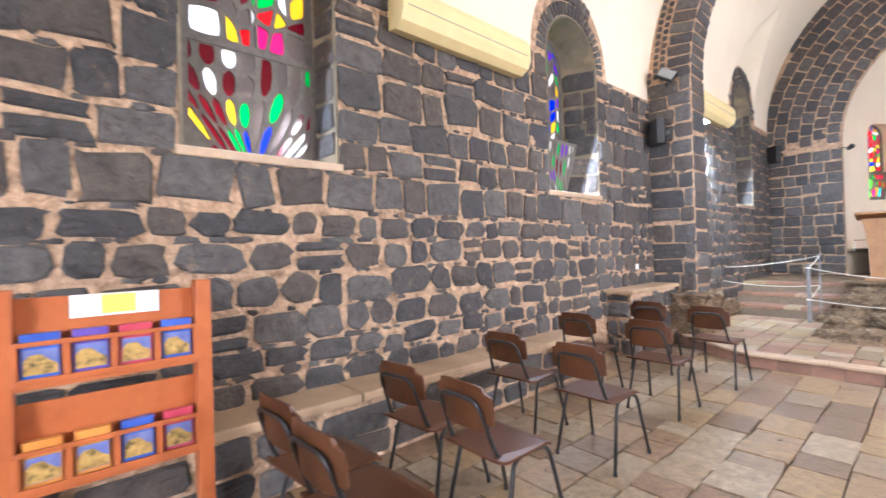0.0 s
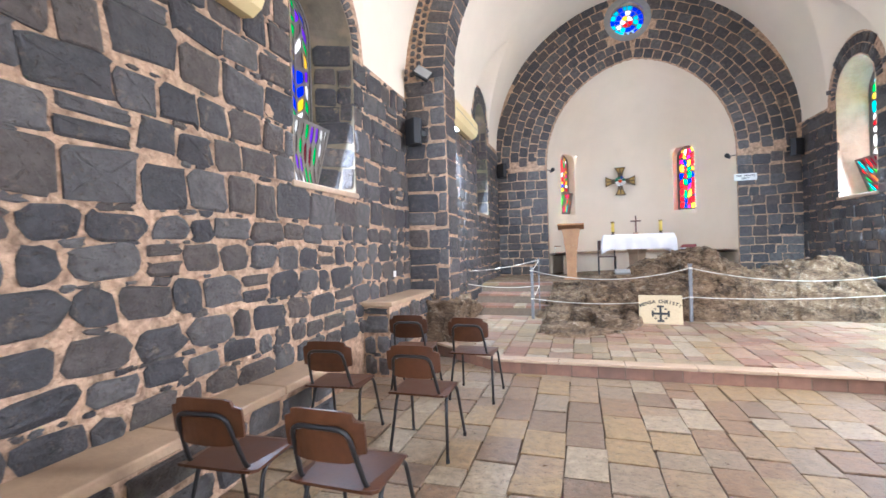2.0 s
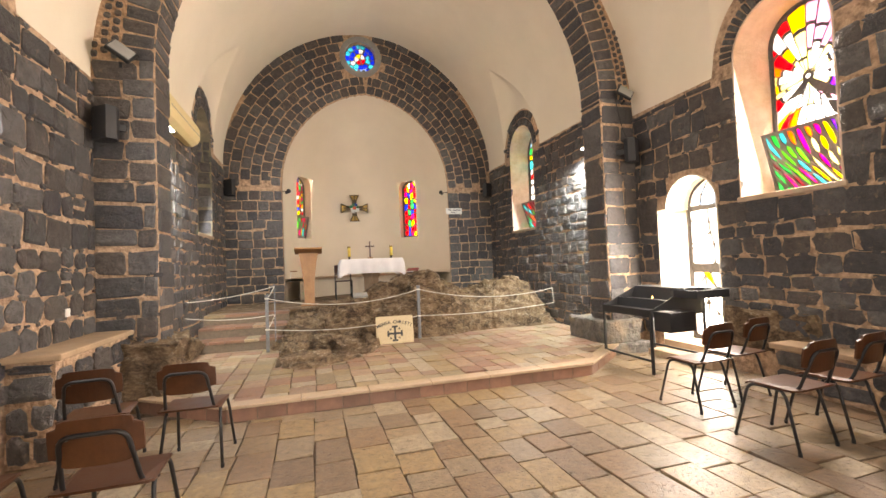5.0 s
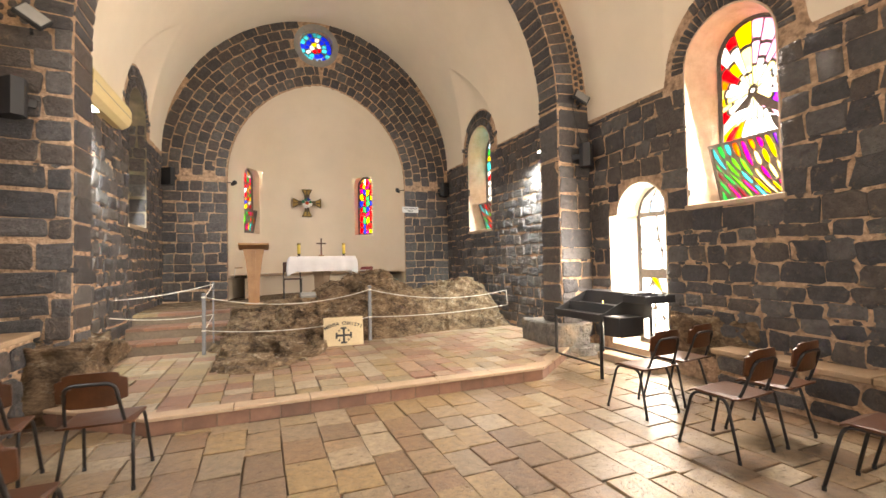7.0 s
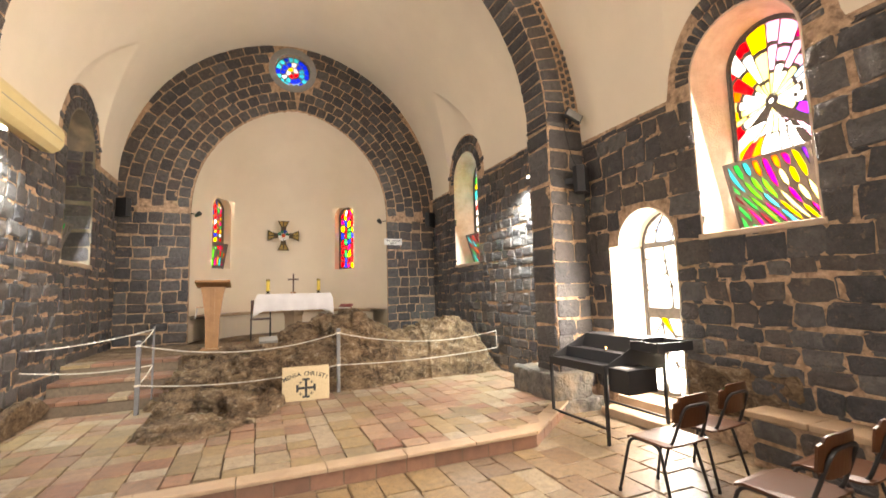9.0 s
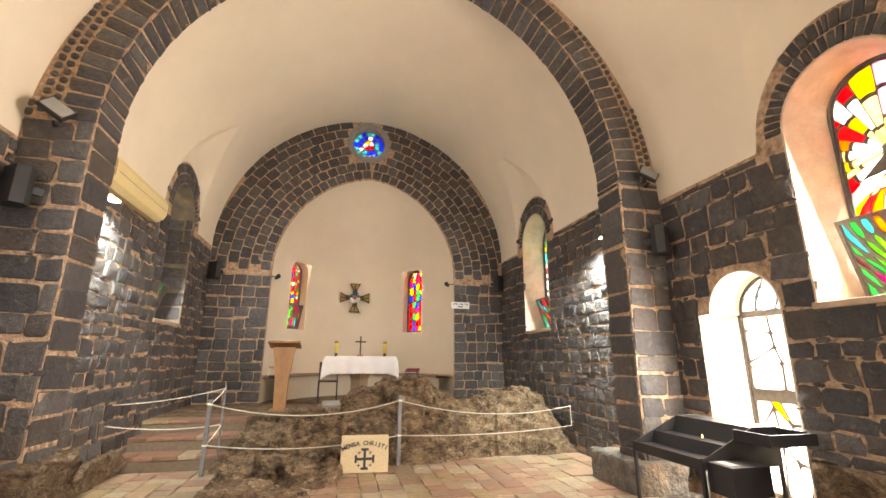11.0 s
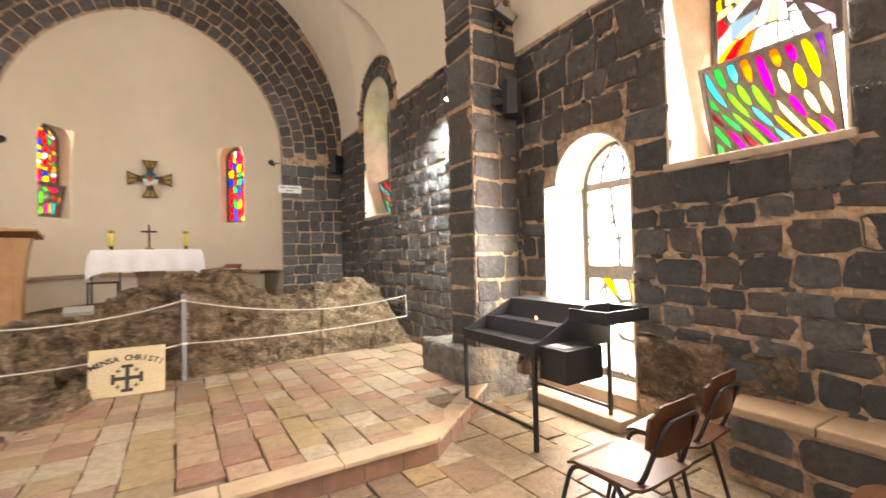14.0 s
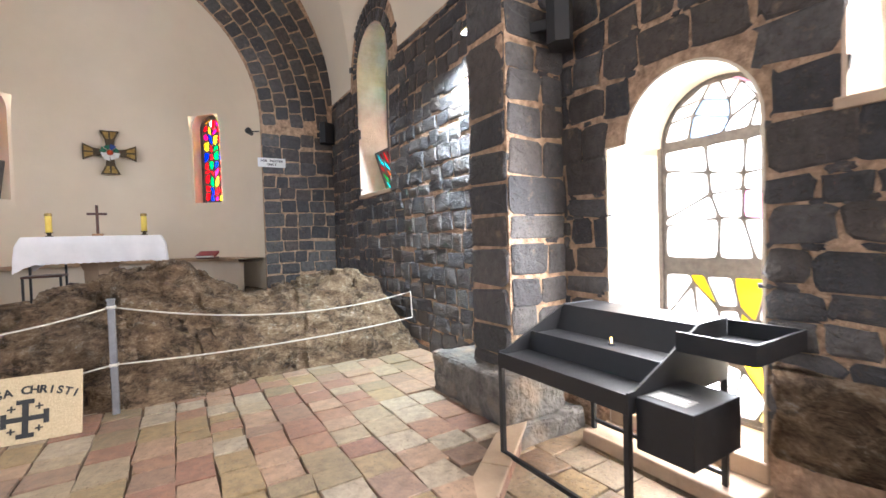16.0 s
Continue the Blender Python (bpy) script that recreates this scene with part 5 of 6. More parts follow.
def chair():
    e = base("chair", "brown plywood stacking chair on black tube legs", "chair", "rows of chairs facing the altar")
    bm = outline_solid(soften([(-0.215, -0.02), (0.215, -0.02), (0.205, 0.40), (-0.205, 0.40)], 1.0, 0.14), pose(0, 0, 0.448), 0.014)
    for v in bm.verts:
        y = v.co.y
        v.co.z += -0.02 * ss((0.2 - abs(y - 0.16)) / 0.2) + (-0.022 if y > 0.38 else 0) + 0.012 * ss((0.06 - y) / 0.1)
    part("seat", bm, "chair_ply", e)
    bm = bmesh.new()
    n, mz = 10, 5
    grid = {}
    for s in (0, 1):
        for j in range(mz + 1):
            for i in range(n + 1):
                u, v = -1 + 2 * i / n, -1 + 2 * j / mz
                cut = 0.04 * max(0, abs(u) ** 6 + abs(v) ** 6 - 1)
                x, z = u * (0.195 - cut), 0.70 + v * (0.112 - cut * 0.8) + 0.006 * (1 - u * u) * max(0, v)
                grid[s, i, j] = bm.verts.new((x, -0.035 - 0.03 * (1 - u * u) - (v * 0.014) + (0.0 if s else 0.013), z))
    for s in (0, 1):
        for j in range(mz):
            for i in range(n):
                q = [grid[s, i, j], grid[s, i + 1, j], grid[s, i + 1, j + 1], grid[s, i, j + 1]]
                bm.faces.new(q if s else q[::-1])
    rim = [(i, 0) for i in range(n)] + [(n, j) for j in range(mz)] + [(i, mz) for i in range(n, 0, -1)] + [(0, j) for j in range(mz, 0, -1)]
    for a, b in zip(rim, rim[1:] + rim[:1]):
        bm.faces.new((grid[0, *a], grid[0, *b], grid[1, *b], grid[1, *a]))
    bmesh.ops.recalc_face_normals(bm, faces=bm.faces[:])
    part("backrest", bm, "chair_ply", e)
    for s in (-1, 1):
        part("side_frame", tube(round_path([(s * 0.215, 0.01, 0.012), (s * 0.185, 0.11, 0.437), (s * 0.185, 0.37, 0.437), (s * 0.215, 0.475, 0.012)], 0.07), 0.0115), "chair_tube", e, smooth=True)
        for y in (0.01, 0.475):
            part("rubber_foot", lathe([(0.0135, 0), (0.0135, 0.03)], 8, (s * 0.215, y + (-0.003 if y > 0.1 else 0.003), 0)), "black_metal", e)
    part("back_frame", tube(round_path([(-0.165, 0.2, 0.432), (-0.165, 0.03, 0.445), (-0.135, -0.078, 0.745), (0.135, -0.078, 0.745), (0.165, 0.03, 0.445), (0.165, 0.2, 0.432)], 0.06), 0.0115), "chair_tube", e, smooth=True)
    part("crossbar", tube([(-0.185, 0.15, 0.425), (0.185, 0.15, 0.425)], 0.009), "chair_tube", e, smooth=True)
    for s in (-1, 1):
        part("rivet", lathe([(0.009, 0), (0.007, 0.006)], 8, (s * 0.11, -0.055, 0.72)), "steel_post", e)
    return e


SPOTS = [(-1.02, 0.78, 3), (-1.53, 1.53, 4), (-1.02, 1.55, -2), (-1.68, 2.62, 3), (-1.05, 2.62, -1), (-1.80, 3.82, 4), (-1.11, 3.80, 0), (-1.66, 5.06, 6), (-1.02, 4.98, -2), (-1.45, 0.80, 5), (-0.70, -0.02, 10),
         (3.46, 4.46, 3), (4.06, 4.56, 6), (3.36, 3.56, 4), (3.94, 3.58, 5), (3.52, 2.66, 3), (4.10, 2.66, -4)]
first = chair()
first.matrix_world = pose(SPOTS[0][0], SPOTS[0][1], 0, 0, 0, SPOTS[0][2])
for x, y, a in SPOTS[1:]:
    copy_thing(first, pose(x, y, 0, 0, 0, a))

# ---------- candle stand ----------
e = base("candle_stand", "black sheet-metal votive candle stand on thin legs by the side door", "candle stand")
Y0, Y1 = 5.70, 6.62
prof = [(3.85, 0.70), (3.85, 0.79), (3.862, 0.79), (3.865, 0.772), (4.09, 0.772), (4.12, 0.888), (4.132, 0.888), (4.135, 0.872), (4.35, 0.872), (4.42, 1.03), (4.72, 1.03), (4.72, 0.70)]
part("stepped_body", outline_solid(prof, Matrix(((1, 0, 0, 0), (0, 0, 1, Y0 + 0.012), (0, 1, 0, 0), (0, 0, 0, 1))), Y1 - Y0 - 0.024), "black_metal", e)
cheek = [(3.85, 0.70), (3.85, 0.80), (3.90, 0.80), (4.44, 1.035), (4.72, 1.035), (4.72, 0.70)]
for y in (Y0, Y1 - 0.012):
    part("cheek", outline_solid(cheek, Matrix(((1, 0, 0, 0), (0, 0, 1, y), (0, 1, 0, 0), (0, 0, 0, 1))), 0.011), "black_metal", e)
bm = boxes(((3.90, 5.44, 0.54), (4.28, Y0 - 0.002, 0.775)), bevel=0.004)
bx = part("offering_box", bm, "black_metal", e, "black metal offering box with a coin slot")
part("slot", boxes(((4.07, 5.56, 0.7755), (4.10, 5.64, 0.7785))), "black_paint", bx)
part("notice", boxes(((3.95, 5.50, 0.776), (4.05, 5.68, 0.778))), "grey_paint", bx)
for i in range(3):
    part("text_bar", boxes(((3.962 + 0.028 * i, 5.52, 0.778), (3.972 + 0.028 * i, 5.66, 0.7788))), "white_card", bx)
T = (4.22, 5.35, 4.72, Y0 - 0.002)
tray = part("tray", boxes(((T[0], T[1], 0.93), (T[2], T[3], 0.94))), "black_metal", e)
for lo, hi in (((T[0], T[1], 0.94), (T[0] + 0.012, T[3], 1.025)), ((T[2] - 0.012, T[1], 0.94), (T[2], T[3], 1.025)), ((T[0] + 0.012, T[1], 0.94), (T[2] - 0.012, T[1] + 0.012, 1.025))):
    part("rim", boxes((lo, hi)), "black_metal", tray)
for x in (3.865, 4.705):
    for y in (Y0 + 0.015, Y1 - 0.015):
        part("leg", boxes(((x - 0.015, y - 0.015, 0.0), (x + 0.015, y + 0.015, 0.70)), bevel=0.003), "black_metal", e)
    part("rail", boxes(((x - 0.012, Y0 + 0.03, 0.15), (x + 0.012, Y1 - 0.03, 0.175)), bevel=0.003), "black_metal", e)
e = base("tea_light", "lit tea light in a thin metal cup on the stand", "candle", at=(4.26, 6.10, 0.872))
part("cup", lathe([(0.018, 0), (0.019, 0.015), (0.0165, 0.015), (0.0165, 0.012)], 16), "steel_post", e)
part("flame", lathe([(0.002, 0.016), (0.006, 0.024), (0.005, 0.034), (0.001, 0.048)], 10), "flame", e, smooth=True)

# ---------- benches and plinths ----------
e = base("stone_bench", "long sandy stone bench along the rubble wall", "bench")
y = -2.4
while y < 4.3:
    l = min(rng.uniform(0.8, 1.3), 4.42 - y)
    part("seat_slab", boxes(((XL1 - 0.02, y + 0.003, 0.435), (-2.06 + rng.uniform(-0.01, 0.01), y + l - 0.003, 0.50)), bevel=0.012), "bench_stone", e)
    y += l
part("core", boxes(((XL1 - 0.02, -2.4, 0.0), (-2.13, 4.40, 0.434))), "mortar", e)
lay(e, courses(-2.4, 4.4, 0.01, lambda u: 0.43, lambda v: [], 0.18, 0.25, 0.25, 0.55, LEFT(-2.13), 0.55, 0.045, 0.03, 0.02, 0.2, 0.42), (-2.1, 1.5, 0.2), limit=60)
e = base("stone_ledge", "raised stone ledge with a cement top by the pilaster", "bench")
part("top_slab", boxes(((XL1 - 0.02, 5.5, 0.82), (-2.04, 6.98, 0.875)), bevel=0.012), "bench_stone", e)
part("core", boxes(((XL1 - 0.02, 5.55, 0.0), (-2.10, 6.98, 0.82))), "mortar", e)
lay(e, courses(5.55, 6.98, 0.01, lambda u: 0.81, lambda v: [], 0.2, 0.3, 0.2, 0.45, LEFT(-2.10), 0.65, 0.05, 0.04, 0.03, 0.4, 0.8) + courses(XL1, -2.10, 0.01, lambda u: 0.81, lambda v: [], 0.18, 0.3, 0.14, 0.3, frame_matrix((0, 5.55, 0), (1, 0, 0), (0, 0, 1)), 0.65, 0.04, 0.04, 0.03, 0.3, 0.8), (-2.0, 6, 0.4), limit=60)
e = base("stone_bench", "sandy stone bench along the basalt wall behind the chairs", "bench")
y = -2.4
while y < 4.7:
    l = min(rng.uniform(0.8, 1.3), 4.8 - y)
    part("seat_slab", boxes(((4.56, y + 0.003, 0.42), (XR1 + 0.02, y + l - 0.003, 0.48)), bevel=0.012), "bench_stone", e)
    y += l
part("core", boxes(((4.63, -2.4, 0.0), (XR1 + 0.02, 4.78, 0.419))), "mortar", e)
lay(e, courses(-4.78, 2.4, 0.01, lambda u: 0.41, lambda v: [], 0.17, 0.25, 0.3, 0.55, RIGHT(4.63), 0.55, 0.045, 0.03, 0.02, 0.2, 0.4), (4.6, 4, 0.2), limit=60)


def boulder(name, label, lo, hi, material, seed, amp=0.04, seg=4):
    bm = bmesh.new()
    box(bm, lo, hi, 0.035, seg=2)
    bmesh.ops.subdivide_edges(bm, edges=bm.edges[:], cuts=seg, use_grid_fill=True)
    bm.normal_update()
    for v in bm.verts:
        q = v.co * 4 + Vector((seed, 0, 0))
        rough = noise.ridged_multi_fractal(v.co * 5.5 + Vector((0, seed, 0)), 0.9, 2.1, 4, 0.9, 1.7) - 1.0
        v.co += amp * Vector((noise.noise(q), noise.noise(q + Vector((7, 0, 0))), noise.noise(q + Vector((0, 9, 0))) * 0.6)) + v.normal * amp * 0.55 * rough
    o = part(name, bm, material, smooth=True)
    return tagged(o, label, "stone block")


boulder("stone_block", "dark basalt block at the foot of the pilaster", (4.08, 6.86, 0.12), (4.72, 7.86, 0.50), "block_stone", 3, 0.03, 9)
boulder("stone_block", "low mortared rubble footing of the pilaster", (4.16, 6.80, -0.04), (4.85, 7.4, 0.16), "block_stone", 5, 0.035, 8)
boulder("rubble_footing", "crumbling earth and rubble footing under the pilaster", (-2.4, 6.72, -0.05), (-1.62, 7.62, 0.74), "rock", 8, 0.12, 11)
boulder("rubble_footing", "crumbling mortar footing along the east bay wall", (XL2 - 0.1, 7.5, 0.0), (-1.86, 9.2, 0.44), "rock", 12, 0.1, 11)
boulder("rubble_footing", "rough mortar patch under the big window wall", (4.86, 4.5, 0.3), (4.925, 5.56, 0.78), "rock", 15, 0.05, 9)

# ---------- sanctuary ----------
e = base("altar_table", "stone altar table on a flared pedestal", "altar", at=(1.26, 11.95, SANCT))
part("tabletop", boxes(((-0.68, -0.32, 0.88), (0.68, 0.32, 0.955)), bevel=0.01), "bench_stone", e)
part("pedestal", lathe([(0.22, 0), (0.17, 0.1), (0.18, 0.5), (0.34, 0.88)], 4), "coping", e)
bm = bmesh.new()
n = 64
rings = []
for j, (dr, z) in enumerate(((-0.02, 0.962), (0.006, 0.962), (0.018, 0.95), (0.03, 0.85), (0.045, 0.74), (0.05, 0.62))):
    ring_v = []
    for i in range(4 * n):
        s, f = divmod(i, n)
        f = f / n
        cx, cy = [(-1 + 2 * f, -1), (1, -1 + 2 * f), (1 - 2 * f, 1), (-1, 1 - 2 * f)][s]
        fold = (0.010 * math.sin(i * 0.55) + 0.006 * math.sin(i * 0.23 + 1)) * max(0, (0.95 - z)) * 4
        corner = max(0, abs(f - 0.5) * 2 - 0.8) * 5
        zz = z - (0.11 * corner if j == 5 else 0.06 * corner if j == 4 else 0) + (0.006 * math.sin(i * 1.9) if j == 5 else 0)
        ring_v.append(bm.verts.new((cx * (0.70 + dr + fold + 0.03 * corner * (j > 2)), cy * (0.335 + dr + fold + 0.02 * corner * (j > 2)), zz)))
    rings.append(ring_v)
for a, b in zip(rings, rings[1:]):
    for i in range(4 * n):
        bm.faces.new((a[i], b[i], b[(i + 1) % (4 * n)], a[(i + 1) % (4 * n)]))
bm.faces.new(rings[0])
bmesh.ops.recalc_face_normals(bm, faces=bm.faces[:])
o = part("altar_cloth", bm, "cloth", smooth=True)
o.matrix_world = pose(1.26, 11.95, SANCT)
tagged(o, "white cloth with a lace hem hanging over the altar", "tablecloth")
for x in (0.75, 1.77):
    e = base("altar_candle", "yellow pillar candle in a glass on a bronze foot", "candle", "pair on the altar", at=(x, 11.95, SANCT + 0.963))
    part("foot", lathe([(0.05, 0), (0.045, 0.012), (0.02, 0.025), (0.025, 0.045), (0.048, 0.06)], 18), "bronze", e, smooth=True)
    part("wax", lathe([(0.036, 0.06), (0.036, 0.27), (0.03, 0.275)], 18), "candle_wax", e, smooth=True)
    part("collar", lathe([(0.039, 0.27), (0.041, 0.275), (0.041, 0.30), (0.034, 0.31)], 18), "gold", e)
e = base("altar_cross", "dark wooden cross on a small pale base", "cross", at=(1.25, 11.95, SANCT + 0.963))
part("foot", boxes(((-0.06, -0.05, 0), (0.06, 0.05, 0.035)), bevel=0.008), "oak", e)
part("upright", boxes(((-0.016, -0.011, 0.035), (0.016, 0.011, 0.42)), bevel=0.003), "dark_wood", e)
part("crossbeam", boxes(((-0.11, -0.0125, 0.285), (0.11, 0.0125, 0.317)), bevel=0.003), "dark_wood", e)

e = base("lectern", "light oak lectern with a tapering column and sloping top", "lectern", at=(-0.18, 11.0, SANCT))
colp = [(-0.10, 0.03), (0.10, 0.03), (0.115, 0.55), (0.165, 0.95), (0.20, 1.11), (-0.20, 1.11), (-0.165, 0.95), (-0.115, 0.55)]
part("column", outline_solid(colp, Matrix(((1, 0, 0, 0), (0, 0, 1, -0.09), (0, 1, 0, 0), (0, 0, 0, 1))), 0.18), "oak", e)
part("mid_strip", boxes(((-0.035, -0.105, 0.03), (0.035, -0.0905, 1.09)), bevel=0.004), "oak", e)
part("foot", boxes(((-0.17, -0.16, 0.0), (0.17, 0.16, 0.03)), bevel=0.006), "oak", e)
part("top", boxes(((-0.28, -0.2, -0.02), (0.28, 0.2, 0.02)), bevel=0.006, m=pose(0, 0, 1.16, -14)), "oak", e)
part("lip", boxes(((-0.28, 0.185, 0.02), (0.28, 0.2, 0.05)), bevel=0.003, m=pose(0, 0, 1.16, -14)), "oak", e)
e = base("open_book", "grey-blue book lying on the lectern", "book", at=(-0.08, 11.0, SANCT + 1.19))
part("cover", boxes(((-0.14, -0.09, 0.0), (0.14, 0.09, 0.012)), bevel=0.003, m=pose(0, 0, 0, -14)), "grey_paint", e)
part("pages", boxes(((-0.13, -0.085, 0.012), (0.13, 0.085, 0.028)), bevel=0.003, m=pose(0, 0, 0, -14)), "white_card", e)

e = base("wall_cross", "bronze flared cross with stained glass centre on the apse wall", "cross", at=(1.165, YE + 2.17, 3.25))
UP = Matrix.Rotation(radians(90), 4, "X")
for i in range(4):
    rot = UP @ Matrix.Rotation(radians(90 * i), 4, "Z")
    arm = part("arm", outline_solid([(-0.055, 0.08), (0.055, 0.08), (0.075, 0.24), (0.15, 0.40), (-0.15, 0.40), (-0.075, 0.24)], rot, 0.03), "bronze", e)
    for s in (-1, 1):
        part("inset", outline_solid([(s * 0.015, 0.25), (s * 0.05, 0.25), (s * 0.105, 0.375), (s * 0.015, 0.375)], rot @ Matrix.Translation((0, 0, 0.03)), 0.006), "gold", arm)
cr = random.Random(9)
for i in range(8):
    a0, a1 = 2 * math.pi * i / 8, 2 * math.pi * (i + 1) / 8
    rr = 0.17 if i % 2 else 0.15
    part("glass_piece", outline_solid(soften([(0.05 * math.cos(a0), 0.05 * math.sin(a0)), (rr * math.cos(a0), rr * math.sin(a0)), (rr * math.cos(a1), rr * math.sin(a1)), (0.05 * math.cos(a1), 0.05 * math.sin(a1))], 0.86, 0.2),
                                      UP @ Matrix.Translation((0, 0, 0.031)), 0.02), "white_card" if i in (4, 5, 6, 7) else cr.choice(("blue_enamel", "green_enamel", "blue_enamel")), e)
part("boss", lathe([(0.05, 0), (0.045, 0.03), (0.02, 0.045)], 18), "red_enamel", e, smooth=True).matrix_local = UP @ Matrix.Translation((0, 0, 0.03))

# round bench of the apse, chair, book
def curved_slab(profile):
    """A profile of (radius, height) swept round the half circle of the apse."""
    n = len(profile)
    v = [(AX + r_ * math.cos(math.pi * i / 32), YE + 0.05 + r_ * 1.07 * math.sin(math.pi * i / 32), z) for i in range(33) for r_, z in profile]
    return v, [(i * n + q, (i + 1) * n + q, (i + 1) * n + (q + 1) % n, i * n + (q + 1) % n) for i in range(32) for q in range(n)]


e = base("apse_bench", "curved stone bench along the apse wall", "bench")
data_part("seat_slab", *curved_slab([(2.12, 1.192), (1.67, 1.192), (1.67, 1.25), (2.12, 1.25)]), "bench_stone", e)
data_part("bench_front", *curved_slab([(2.12, SANCT - 0.02), (1.75, SANCT - 0.02), (1.75, 1.19), (2.12, 1.19)]), "plaster", e)
e = base("celebrant_chair", "dark chair with a thin frame behind the altar", "chair", at=(0.62, 12.3, SANCT))
part("seat", boxes(((-0.21, -0.2, 0.43), (0.21, 0.2, 0.46)), bevel=0.01), "dark_wood", e)
for x in (-0.19, 0.19):
    for y in (-0.18, 0.18):
        part("leg", boxes(((x - 0.013, y - 0.013, 0), (x + 0.013, y + 0.013, 0.43 if y < 0 else 0.84)), bevel=0.003), "chair_tube", e)
part("backrest", boxes(((-0.2, 0.165, 0.6), (0.2, 0.195, 0.84)), bevel=0.01), "dark_wood", e)
e = base("missal", "red leather book on a small stand on the bench", "book", at=(2.62, 13.35, 1.25), rz=-25)
part("stand", boxes(((-0.15, -0.11, 0), (0.15, 0.11, 0.03)), bevel=0.006), "dark_wood", e)
part("cover", boxes(((-0.16, -0.12, 0.035), (0.16, 0.12, 0.085)), bevel=0.008, m=pose(0, 0, 0.02, 18)), "red_leather", e)
part("pages", boxes(((-0.15, -0.125, 0.045), (0.15, -0.118, 0.075)), m=pose(0, 0, 0.02, 18)), "white_card", e)
e = base("leaflet_ledge", "small wooden ledge with white leaflets on the apse wall", "shelf", at=(-0.62, 12.55, 1.42))
part("board", boxes(((0, -0.12, 0), (0.16, 0.12, 0.02)), bevel=0.004), "oak", e)
part("leaflet", boxes(((0.01, -0.1, -0.22), (0.02, 0.1, -0.005)), m=pose(0, 0, 0, 0, 8, 0)), "white_card", e)
e = base("rock_plaque", "small grey plaque lying on the bedrock", "plaque", at=(0.72, 9.42, 0.93))
part("plate", boxes(((-0.13, -0.06, 0), (0.13, 0.06, 0.045)), bevel=0.006, m=pose(0, 0, 0, 30, 0, 4)), "grey_paint", e)

# ---------- fixtures ----------


def air_conditioner(x, y0, y1, z0, z1, label):
    e = base("air_conditioner", label, "air conditioner", "wall air conditioners", at=(x, y0, z0))
    l, h = y1 - y0, z1 - z0
    pr = [(0, 0.02), (0.12, 0), (0.2, 0.05), (0.235, 0.12), (0.235, h * 0.75), (0.2, h - 0.02), (0.15, h), (0, h)]
    part("housing", outline_solid(pr, Matrix(((1, 0, 0, 0), (0, 0, 1, 0), (0, 1, 0, 0), (0, 0, 0, 1))), l), "white_plastic", e)
    part("grille", boxes(((0.215, 0.05, h * 0.45), (0.2385, l - 0.05, h * 0.47))), "grey_paint", e)
    out = part("outlet", boxes(((0.10, 0.08, -0.004), (0.19, l - 0.08, 0.03)), m=pose(0, 0, 0, 0, -28, 0)), "black_metal", e)
    for k in range(2):
        part("slat", boxes(((0.12 + 0.035 * k, 0.08, -0.012), (0.14 + 0.035 * k, l - 0.08, -0.006)), m=pose(0, 0, 0, 0, -28, 0)), "white_plastic", out)


air_conditioner(XL1, 2.10, 3.72, 3.26, 3.62, "yellowed white wall air conditioner above the chairs")
air_conditioner(XL2, 7.56, 9.12, 3.52, 3.88, "yellowed white wall air conditioner in the east bay")


def speaker(x, y, z, rz):
    e = base("loudspeaker", "black box loudspeaker on a wall bracket", "loudspeaker", "wall loudspeakers", at=(x, y, z), rz=rz)
    part("cabinet", outline_solid([(-0.11, -0.02), (-0.13, 0.08), (-0.07, 0.15), (0.07, 0.15), (0.13, 0.08), (0.11, -0.02)], pose(0, 0, -0.18), 0.36), "speaker", e)
    part("bracket", boxes(((-0.02, 0.145, -0.04), (0.02, 0.3, 0.04)), bevel=0.004), "black_metal", e)


speaker(4.72, 6.78, 3.10, 35)
speaker(-2.26, 6.80, 3.15, -35)
speaker(-1.90, 12.18, 3.42, -30)
speaker(4.54, 12.18, 3.42, 30)


def floodlight(x, y, z, rz, rx=-30):
    e = base("floodlight", "small black floodlight with a pale glass front", "floodlight", "floodlights on the arch", at=(x, y, z), rz=rz)
    m = pose(0, 0, 0, rx, 32, 0)
    part("housing", boxes(((-0.13, -0.05, -0.1), (0.13, 0.0, 0.1)), bevel=0.012, m=m), "black_metal", e)
    part("glass_front", boxes(((-0.11, -0.056, -0.08), (0.11, -0.0505, 0.08)), m=m), "lens_glass", e)
    part("bracket", boxes(((-0.015, -0.005, -0.13), (0.015, 0.13, -0.1)), bevel=0.004), "black_metal", e)
    return e


floodlight(4.66, 6.90, 4.02, -20)
floodlight(-2.10, 6.90, 3.98, 20)
for x, sx in ((XR2, -1), (XL2, 1)):
    e = base("wall_lamp", "white wall lamp that lights the stones below it", "lamp", "wall lamps of the east bay", at=(x + sx * 0.16, 7.72, 3.36))
    part("housing", boxes(((-0.05, -0.12, 0.03), (0.05, 0.12, 0.055)), bevel=0.008), "white_plastic", e)
    part("bracket", boxes(((min(0, -sx * 0.16), -0.015, 0.035), (max(0, -sx * 0.16), 0.015, 0.05))), "black_metal", e)
    part("glowing_glass", boxes(((-0.045, -0.11, 0.012), (0.045, 0.11, 0.0295))), "tube_light", e)
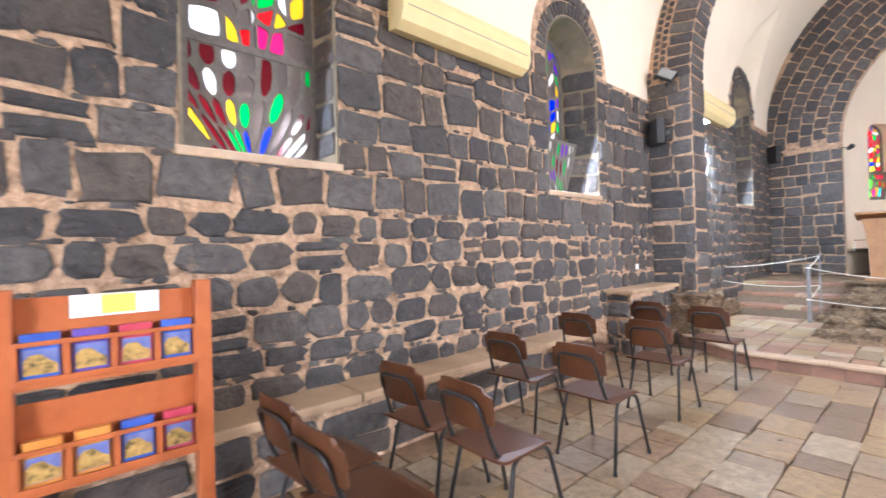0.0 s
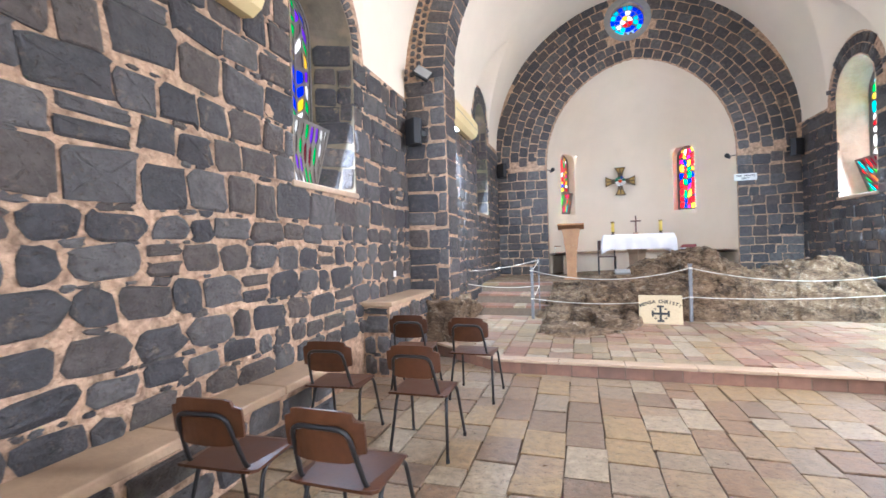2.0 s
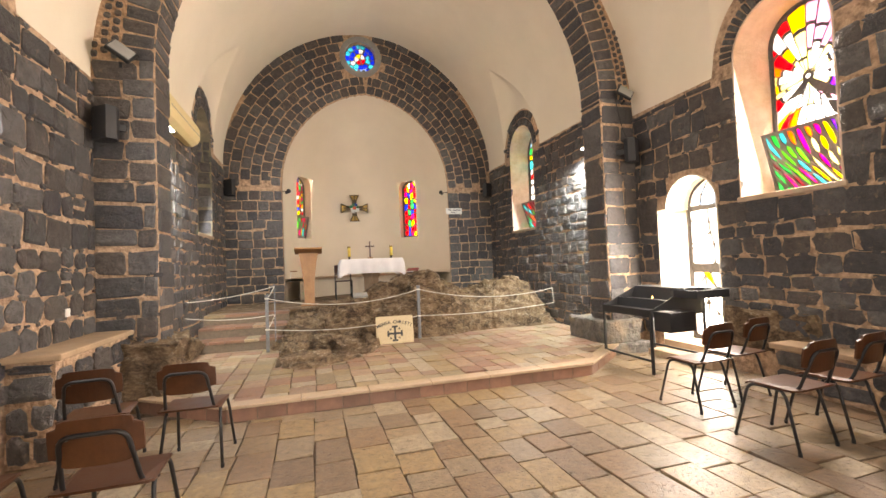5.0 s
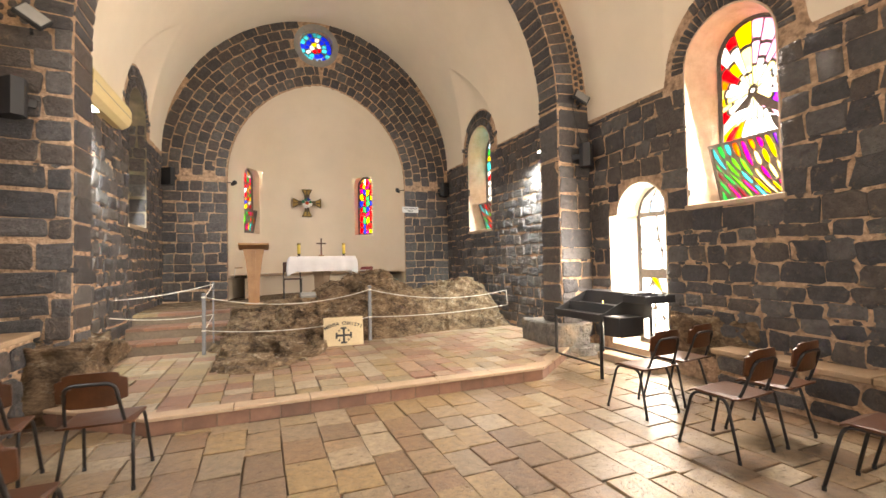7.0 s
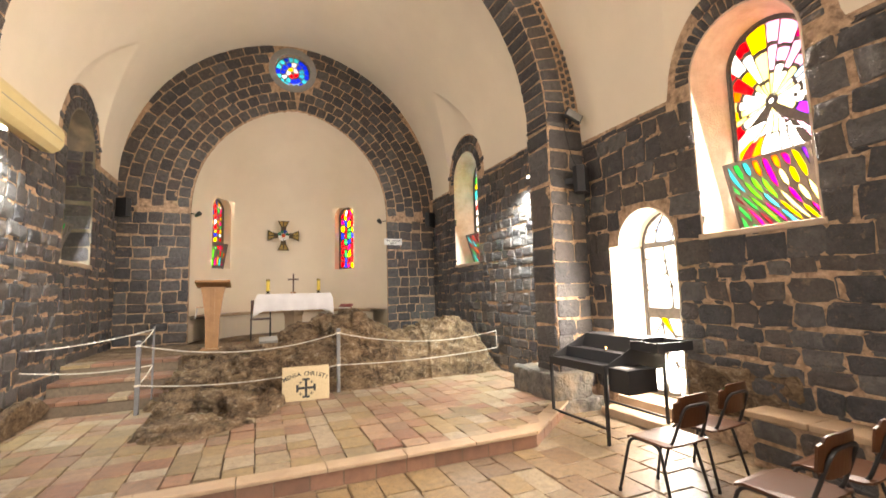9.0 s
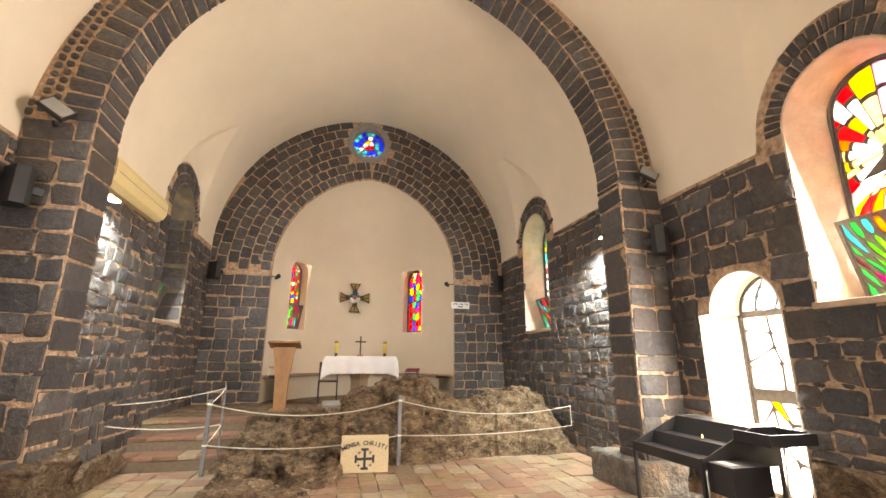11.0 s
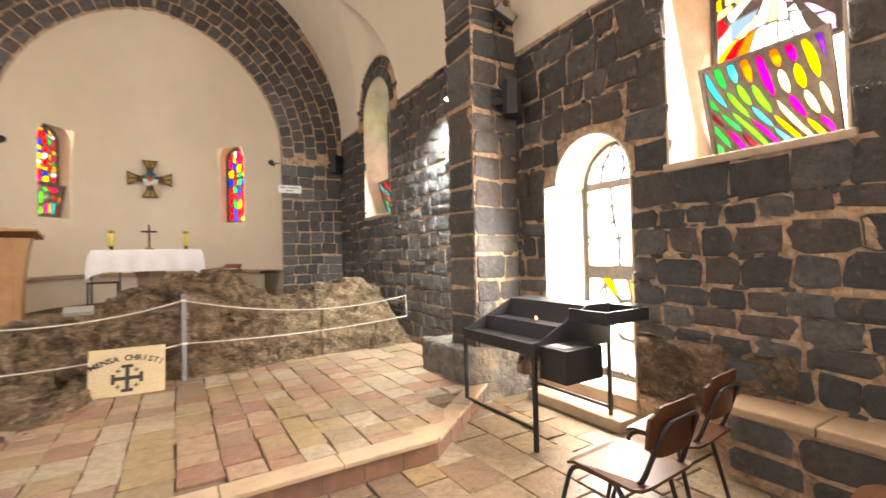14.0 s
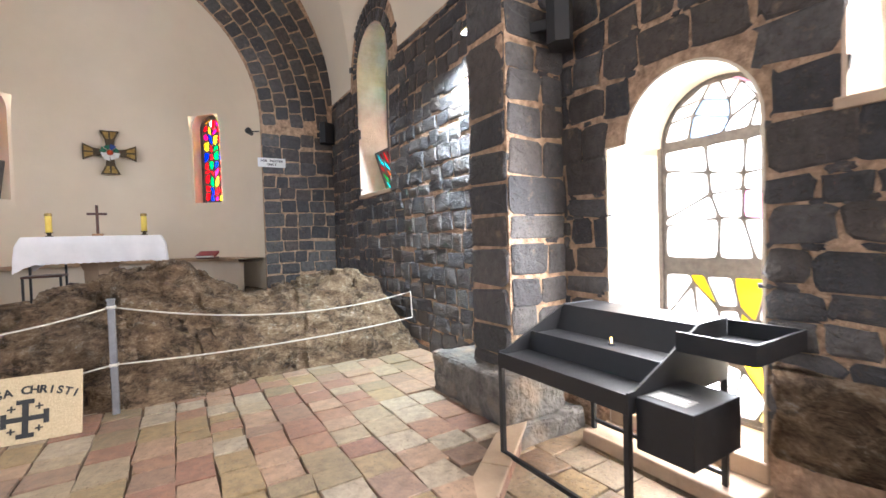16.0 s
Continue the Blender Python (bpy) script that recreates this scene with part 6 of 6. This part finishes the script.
for x, s in ((-0.66, 1), (3.30, -1)):
    e = base("spotlight", "small black spotlight clamped to the arch jamb", "spotlight", "spotlights of the apse arch", at=(x, YE - 0.06, 3.36), rz=40 * s)
    part("head", lathe([(0.03, -0.07), (0.05, 0.03), (0.05, 0.06)], 16), "black_metal", e, smooth=True).matrix_local = pose(s * 0.05, 0, 0, 70)
    part("stem", boxes(((min(-s * 0.12, 0.04 * s), -0.008, -0.008), (max(-s * 0.12, 0.04 * s), 0.008, 0.008))), "black_metal", e)
e = base("prayer_sign", "white card sign with black capitals on the basalt wall", "sign", at=(3.595, YE - 0.03, 2.87))
part("board", boxes(((-0.225, 0, -0.078), (0.225, 0.012, 0.078)), bevel=0.003), "white_card", e)
letters("FOR PRAYER", e, UP @ Matrix.Translation((0, 0.010, 0.002)), 0.052, "black_paint", 0, 0.98)
letters("ONLY", e, UP @ Matrix.Translation((0, -0.05, 0.002)), 0.052, "black_paint", 0, 0.98)
part("cable", tube([(4.56, 6.98, 3.95), (4.60, 6.97, 3.7), (4.66, 6.96, 3.45), (4.70, 6.9, 3.25)], 0.005), "black_paint", None)
tagged(bpy.data.objects["cable"], "thin dark cable from floodlight to loudspeaker", "cable")
e = base("wall_socket", "small white wall socket in the mortar", "socket", at=(XL1 + 0.02, 6.42, 1.14))
part("plate", boxes(((0, -0.04, -0.04), (0.012, 0.04, 0.04)), bevel=0.004), "white_card", e)

# ---------- brochure rack ----------
e = base("brochure_rack", "orange-brown wooden rack with two shelves of leaflets", "rack", at=(-1.95, 0.22, 0), rz=0)
for y in (-0.37, 0.35):
    part("post", boxes(((-0.05, y - 0.035, 0), (0.05, y + 0.035, 1.34)), bevel=0.006), "rack_wood", e)
for z0, z1 in ((0.96, 1.30), (0.52, 0.86)):
    part("back_panel", boxes(((-0.045, -0.335, z0 - 0.03), (-0.025, 0.315, z1)), bevel=0.003), "rack_wood", e)
    sh = part("shelf", boxes(((-0.025, -0.335, z0 - 0.03), (0.05, 0.315, z0 - 0.01)), bevel=0.003), "rack_wood", e)
    part("front_rail", boxes(((0.04, -0.335, z0 - 0.01), (0.055, 0.315, z0 + 0.015)), bevel=0.003), "rack_wood", sh)
    part("top_rail", boxes(((0.04, -0.335, z0 + 0.145), (0.055, 0.315, z0 + 0.165)), bevel=0.003), "rack_wood", sh)
    for k in range(5):
        y = -0.335 + 0.65 * k / 4
        part("divider", boxes(((0.03, y - 0.012, z0 - 0.01), (0.053, y + 0.012, z0 + 0.147)), bevel=0.002), "rack_wood", sh)
cols = ["blue_print", "violet_print", "red_print", "blue_print", "orange_print", "orange_print", "blue_print", "red_print"]
for i in range(8):
    z = 0.955 if i < 4 else 0.515
    y = -0.335 + 0.65 * ((i % 4) + 0.5) / 4
    b = base("leaflet", "folded colour leaflet in the wooden rack", "leaflet", "leaflets in the rack", at=(-1.95 + 0.01, 0.22 + y, z))
    part("cover", boxes(((-0.02, -0.062, 0), (0.02, 0.062, 0.20)), bevel=0.002), cols[i], b)
    ph = part("photo", boxes(((0.0205, -0.055, 0.03), (0.022, 0.055, 0.135))), "photo_print", b)
    part("photo_building", outline_solid([(-0.054, 0.032), (0.054, 0.032), (0.054, 0.07), (0.03, 0.085), (0.0, 0.115), (-0.035, 0.112), (-0.054, 0.09)], Matrix(((0, 0, 1, 0.022), (1, 0, 0, 0), (0, 1, 0, 0), (0, 0, 0, 1))), 0.0008), "photo_stone", ph)
e = base("paper_notice", "white and yellow paper notice on the rack", "paper", at=(-1.95 - 0.02, 0.24, 1.20))
part("sheet", boxes(((0, -0.18, 0), (0.003, 0.15, 0.10))), "white_card", e)
part("yellow_block", boxes(((0.003, -0.07, 0.01), (0.004, 0.06, 0.095))), "yellow_print", e)
